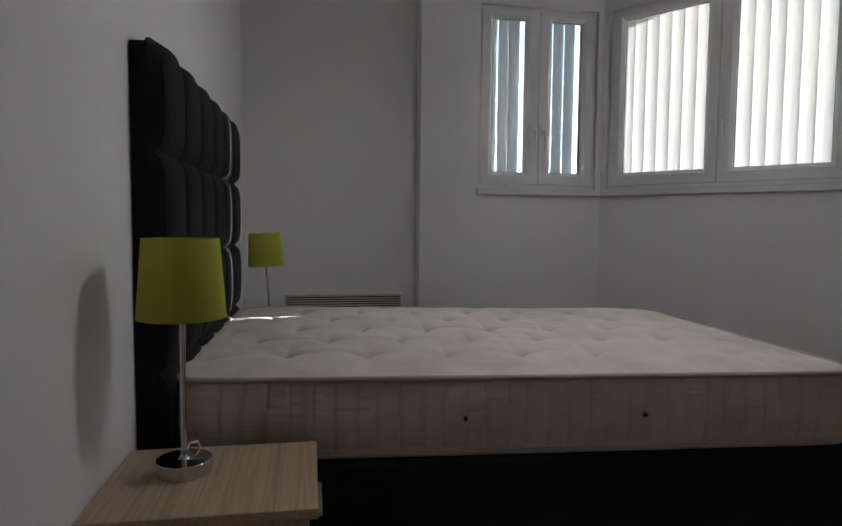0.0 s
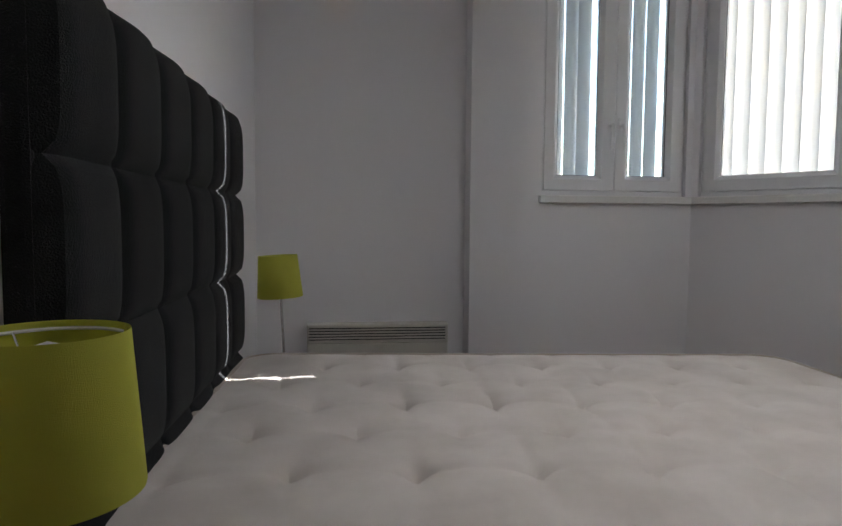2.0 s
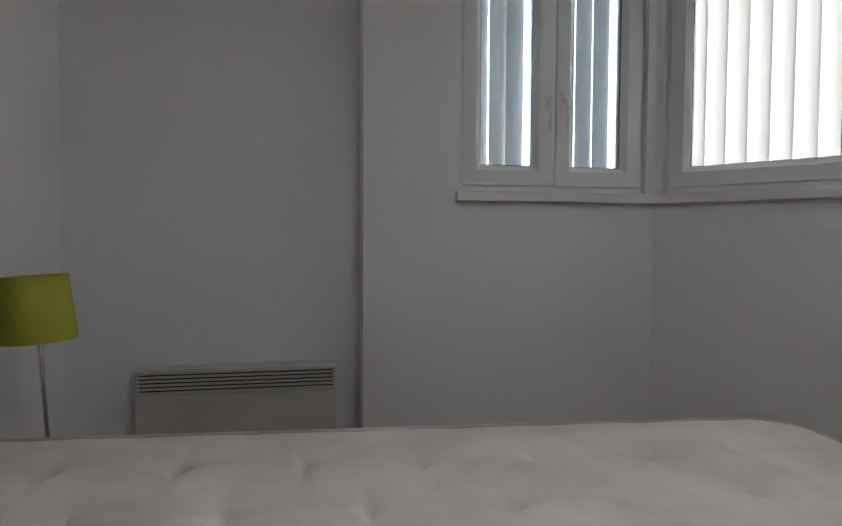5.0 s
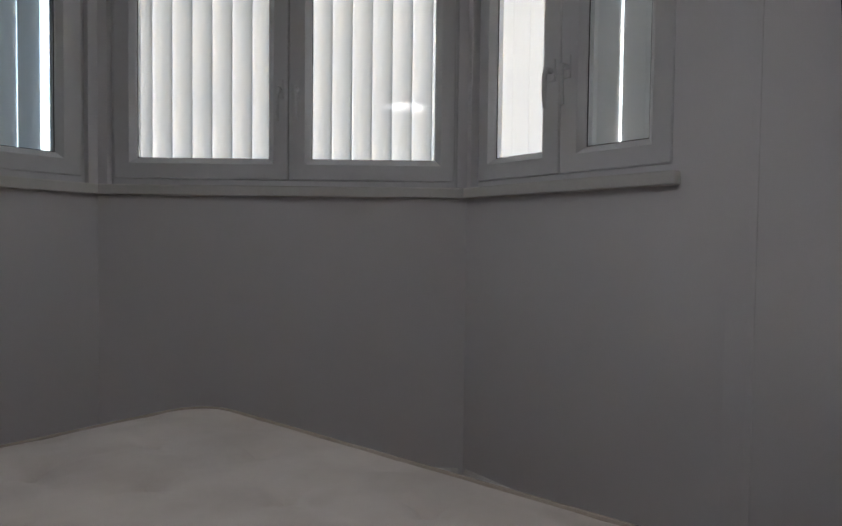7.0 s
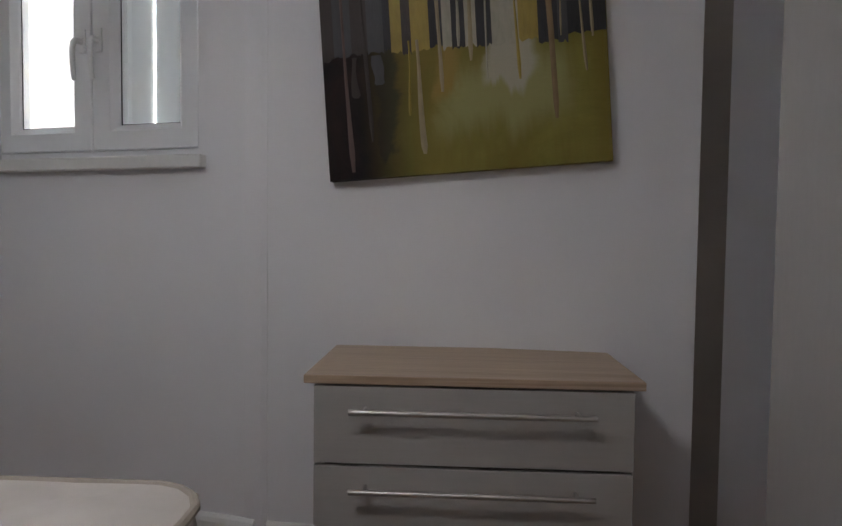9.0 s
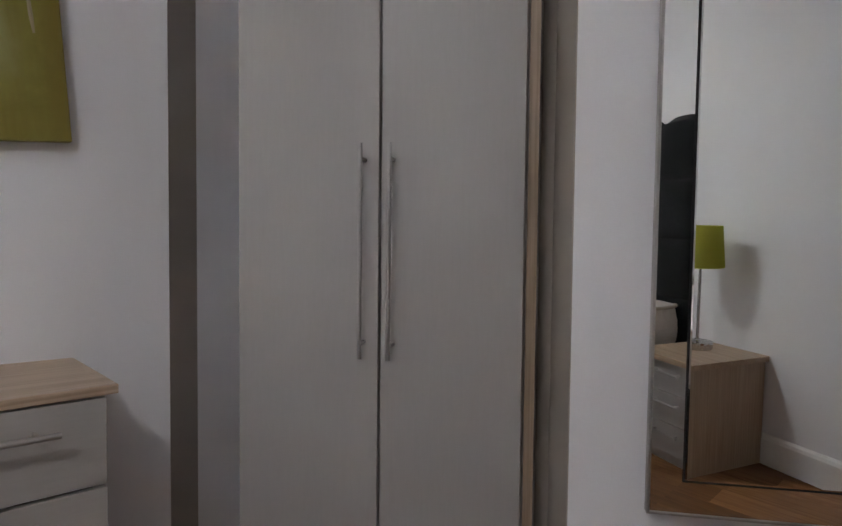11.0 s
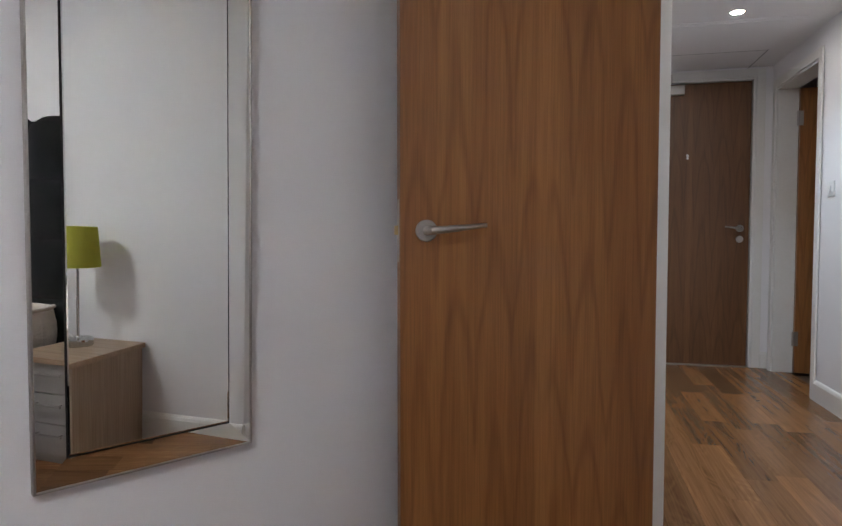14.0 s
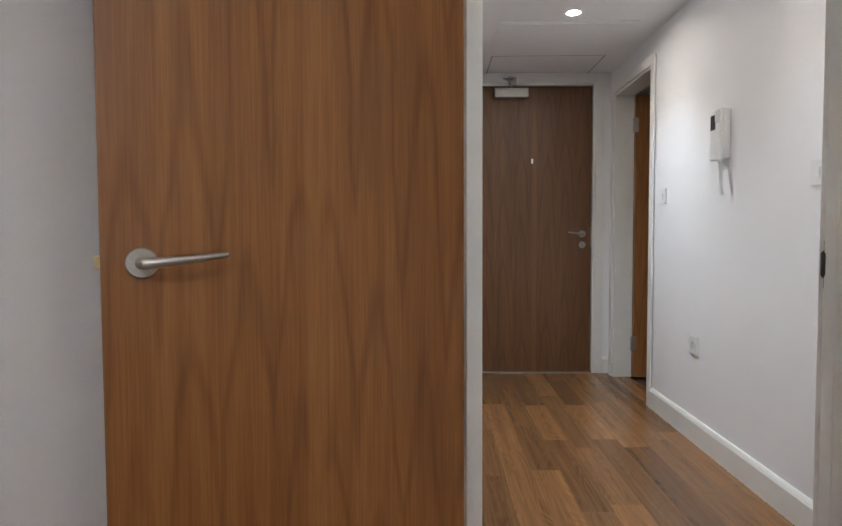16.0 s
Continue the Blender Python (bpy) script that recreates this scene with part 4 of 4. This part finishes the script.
def door_lining(name, p, q, s0, s1, top, thick, label, face=0.0, casing=0.06, back=True):
    """White lining, stops and casings round a doorway in the wall from p to q."""
    f = thing(name, turned(p, q), label, "door frame", kind="structure")
    for a, b in ((s0, s0 + 0.028), (s1 - 0.028, s1)):
        part("jamb", box(a, b, -0.006, thick + 0.006, 0, top - 0.026, 0.001), GLOSS, f)
    part("head", box(s0, s1, -0.006, thick + 0.006, top - 0.026, top + 0.002, 0.001), GLOSS, f)
    for y0, y1 in ((-0.018, -0.006),) + (((thick + 0.006, thick + 0.018),) if back else ()):
        for a, b in ((s0 + 0.012 - casing, s0 + 0.012), (s1 - 0.012, s1 - 0.012 + casing)):
            part("casing", box(a, b, y0, y1, 0, top - 0.012 + casing, 0.003), GLOSS, f)
        part("casing", box(s0 + 0.012, s1 - 0.012, y0, y1, top - 0.012, top - 0.012 + casing, 0.003), GLOSS, f)
    return f


f1 = door_lining("door_frame_1", D0, D1, *DOOR1, 2.065, 0.12, "white painted bedroom door frame")
part("door_stop", box(DOOR1[1] - 0.040, DOOR1[1] - 0.028, 0.045, 0.075, 0, 2.03), GLOSS, f1)
part("door_stop", box(DOOR1[0] + 0.028, DOOR1[0] + 0.040, 0.045, 0.075, 0, 2.03), GLOSS, f1)
strike = part("strike_plate", box(DOOR1[1] - 0.030, DOOR1[1] - 0.0275, 0.0, 0.030, 0.945, 1.015, 0.0005), STEEL, f1, "small steel strike plate")
# Plain steel lip coloured near-black to stand for its shaded look.
part("strike_lip", tube([(DOOR1[1] - 0.0285, -0.002, z) for z in (0.960, 0.964, 0.996, 1.000)], [0.002, 0.0045, 0.0045, 0.002], 10), DARK, strike, "steel lip, its shaded look painted near-black", True)


# ---- hall ----
def front_door():
    f = door_lining("door_frame_2", HALL_LEFT, HALL_CORNER, 0.29, 1.25, 2.125, 0.12, "white painted front door frame", back=False)
    # Unseen stops, added behind the leaf to block daylight through its gaps.
    for s0, s1 in ((0.318, 0.334), (1.202, 1.222)):
        part("door_stop", box(s0, s1, 0.050, 0.075, 0, 2.10), GLOSS, f)
    part("door_stop", box(0.318, 1.222, 0.050, 0.075, 2.085, 2.10), GLOSS, f)
    d = thing("door_2", turned(HALL_LEFT, HALL_CORNER), "dark walnut front door, closed, with overhead closer", "door", kind="structure")
    a, b = 0.324, 1.212
    part("leaf", box(a, b, 0.004, 0.048, 0.008, 2.092, 0.0015), WALNUT_DARK, d)
    lever_handle(b - 0.062, 1.024, d, 0.004, -1, -0.11)
    part("lock_rose", tube([(b - 0.062, 0.004, 0.945), (b - 0.062, -0.006, 0.945)], [0.026, 0.024], 28), STEEL, d, "round steel lock cover", True)
    part("spy_hole", tube([(b - 0.43, 0.004, 1.564), (b - 0.43, -0.004, 1.564)], [0.012, 0.010], 20), CHROME, d, "chrome spy hole", True)
    part("spy_hole_cover", tube([(b - 0.43, 0.0, 1.545), (b - 0.43, -0.006, 1.545)], [0.010, 0.009], 16), CHROME, d)
    part("keep", box(b - 0.002, b + 0.006, -0.002, 0.02, 0.93, 1.08, 0.001), STEEL, d)
    closer = part("door_closer", box(a + 0.18, a + 0.425, -0.052, 0.003, 2.008, 2.076, 0.008), STEEL, d, "grey overhead door closer")
    part("closer_arm", tube([(a + 0.30, -0.03, 2.078), (a + 0.30, -0.035, 2.12), (a + 0.24, -0.10, 2.125), (a + 0.32, -0.02, 2.145)], 0.008, 8), STEEL, closer)
    part("closer_shoe", box(a + 0.28, a + 0.34, -0.024, -0.012, 2.10, 2.16, 0.003), STEEL, closer)
    part("threshold", box(a, b, -0.02, 0.06, 0.0, 0.008), STEEL, d)
    return d


front_door()
f3 = door_lining("door_frame_3", HALL_CORNER, RIGHT_END, DOOR2[0], DOOR2[1], 2.02, 0.12, "white painted side door frame", casing=0.055)


def side_door():
    d = thing("door_3", right_frame @ pose(DOOR2[0] + 0.034, 0.125, 0, 0, 0, 84), "walnut side door standing open into a dark room", "door", kind="structure")
    part("leaf", box(0.0, 0.70, -0.044, 0.0, 0.01, 1.985, 0.0015), WALNUT, d)
    for z in (0.25, 1.78):
        h = part("hinge", box(-0.012, 0.02, -0.048, -0.0445, z - 0.05, z + 0.05, 0.001), STEEL, d)
        part("knuckle", tube([(-0.012, -0.048, z - 0.05), (-0.012, -0.048, z + 0.05)], 0.007, 12), STEEL, h)
    lever_handle(0.64, 1.0, d, -0.044, -1, -0.12)
    return d


side_door()


def intercom():
    # along the hall wall from the far corner
    m = right_frame @ pose(1.746, 0, -0.010)
    i = thing("intercom", m, "white wall intercom handset with small dark screen and curly cord", "intercom")
    part("back_plate", box(-0.05, 0.085, -0.034, -0.001, 1.36, 1.575, 0.008, segments=3), WHITE_PLASTIC, i)
    part("screen", box(-0.040, 0.006, -0.0355, -0.033, 1.495, 1.560, 0.0008), DARK, i, "small dark screen")
    hs = part("handset", box(0.030, 0.082, -0.046, -0.030, 1.352, 1.580, 0.008, segments=3), WHITE_PLASTIC, i)
    part("earpiece", box(0.032, 0.080, -0.050, -0.042, 1.520, 1.574, 0.004), WHITE_PLASTIC, hs)
    pts = []
    for k in range(160):
        f = k / 159
        x = 0.03 + 0.035 * math.sin(math.pi * f) + 0.02 * f
        z = 1.36 - 0.155 * math.sin(math.pi * f)
        pts.append((x + 0.006 * math.cos(k * 1.25), -0.03 + 0.006 * math.sin(k * 1.25), z))
    part("curly_cord", tube(pts, 0.0022, 5), WHITE_PLASTIC, i, "", True)
    return i


intercom()


def plate(name, x, z, w, h, label, category, switch):
    p = thing(name, right_frame @ pose(x, 0, z), label, category)
    part("face_plate", box(-w / 2, w / 2, -0.009, -0.0005, -h / 2, h / 2, 0.003), WHITE_PLASTIC, p)
    if switch:
        part("rocker", box(-0.010, 0.010, -0.013, -0.008, -0.016, 0.016, 0.002), WHITE_PLASTIC, p)
    else:
        for x0, z0, ww, hh in ((0, 0.012, 0.004, 0.009), (-0.011, -0.008, 0.0065, 0.0035), (0.011, -0.008, 0.0065, 0.0035)):
            part("socket_slot", box(x0 - ww / 2, x0 + ww / 2, -0.0096, -0.0088, z0 - hh / 2, z0 + hh / 2), DARK, p)
        part("rocker", box(0.018, 0.032, -0.012, -0.008, 0.010, 0.026, 0.001), WHITE_PLASTIC, p)
    return p


plate("wall_socket", 1.492, 0.475, 0.088, 0.088, "white single power socket on the hall wall", "socket", False)
plate("light_switch", 1.056, 1.232, 0.086, 0.086, "white light switch beside the side door", "switch", True)
plate("light_switch", 2.456, 1.227, 0.086, 0.086, "white light switch near the bedroom doorway", "switch", True)


def downlight(x, y, label):
    d = thing("downlight", pose(x, y, 0), label, "ceiling light", "hall downlights")
    part("bezel", lathe(((0.033, HALL + 0.004), (0.042, HALL - 0.001), (0.043, HALL - 0.004), (0.040, HALL - 0.006), (0.034, HALL - 0.004), (0.031, HALL + 0.002)), 36), CHROME, d, "", True)
    part("lamp_face", lathe(((0.0, HALL - 0.0025), (0.031, HALL - 0.0025), (0.031, HALL - 0.001), (0.0, HALL - 0.001)), 28), SPOT_GLOW, d, "glowing white lamp")
    return d


# Second downlight and beam are unseen, added to brighten the hall near the doorway.
for x, y, power in ((-0.79, -1.61, 1.55), (-0.21, -0.25, 0.8)):
    downlight(x, y, "small round recessed downlight, lit, in the hall ceiling; one seen, one added")
    lamp = new("downlight_beam", bpy.data.lights.new("downlight_beam", "SPOT"))
    lamp.data.energy, lamp.data.spot_size, lamp.data.spot_blend, lamp.data.shadow_soft_size = power, radians(112), 1.0, 0.03
    lamp.data.color = (0.72, 0.87, 1.0)
    lamp.matrix_world = look((x, y, HALL - 0.012), (x, y, 0))


def hatch():
    h = thing("ceiling_hatch", hall_frame, "white square access panel in the hall ceiling", "access panel")
    part("frame", box(0.43, 1.20, -1.09, -0.44, HALL - 0.006, HALL + 0.0, 0.002), CEILING, h)
    # Flat grey ring painted as the shade in the panel's joint.
    part("shadow_gap", ring(0.0, 0.74, 0.0, 0.62, ((0.0, -0.0005), (0.008, -0.0005), (0.008, 0.0), (0.0, 0.0))), GREY_PLASTIC, h).matrix_local = pose(0.445, -0.455, HALL - 0.0066, 90, 0, 0) @ pose(0, 0, -0.62)
    part("panel", box(0.455, 1.175, -1.065, -0.465, HALL - 0.010, HALL - 0.0062, 0.0015), CEILING, h)
    return h


hatch()

# ---- floor planks, laid along the hall ----
LENGTHS = (0.62, 0.80, 0.95, 1.15)
WIDTH = 0.122
def plank_mesh(n):
    bm = box(0.0003, n - 0.0003, 0.0003, WIDTH - 0.0003, -0.0118, 0.0)
    me = bpy.data.meshes.new("plank")
    bm.to_mesh(me)
    bm.free()
    me.materials.append(PLANK)
    return me


plank_meshes = {n: plank_mesh(n) for n in LENGTHS}
lay = turned(HALL_LEFT, HALL_CORNER) @ pose(0, 0, 0, 0, 0, -90)
rnd = random.Random(11)
ROOM = ((0.66, -0.12), (0.22, 0.66), (0.38, 0.74), (0.38, 4.17), (1.66, 4.17), (1.66, 4.03), (2.81, 4.03), (3.65, 2.80), (3.37, 1.79), (3.19, 0.62), (3.50, 0.02), (2.50, -0.50), (2.33, 0.0), (2.06, 0.32), (1.13, -0.30))


def on_floor(along, across):
    """Whether a point of the plank grid lies in the bedroom or the hall, a little under the walls included."""
    c = lay @ Vector((along, across, 0))
    hall = hall_frame.inverted() @ c
    if -0.07 < hall.x < 1.46 and -3.15 < hall.y < 0.15:
        return True
    for outline in (ROOM, VESTIBULE):
        inside = False
        for (x0, y0), (x1, y1) in zip(outline, outline[1:] + outline[:1]):
            if (y0 > c.y) != (y1 > c.y) and c.x < x0 + (c.y - y0) * (x1 - x0) / (y1 - y0):
                inside = not inside
        if inside:
            return True
    return False


for row in range(-32, 20):
    x = -1.0 + rnd.uniform(-0.6, 0.0)
    mid = (row + 0.5) * WIDTH
    while x < 8.0:
        n = LENGTHS[rnd.randrange(4)]
        start, end = x, x + n
        while start < end and not on_floor(start, mid):
            start += 0.02
        while end > start and not on_floor(end, mid):
            end -= 0.02
        if end - start > 0.06:
            ob = new("plank", plank_meshes[n] if end - start > n - 0.01 else plank_mesh(end - start))
            ob.parent = floor
            ob.matrix_local = lay @ pose(start, row * WIDTH, 0)
        x += n
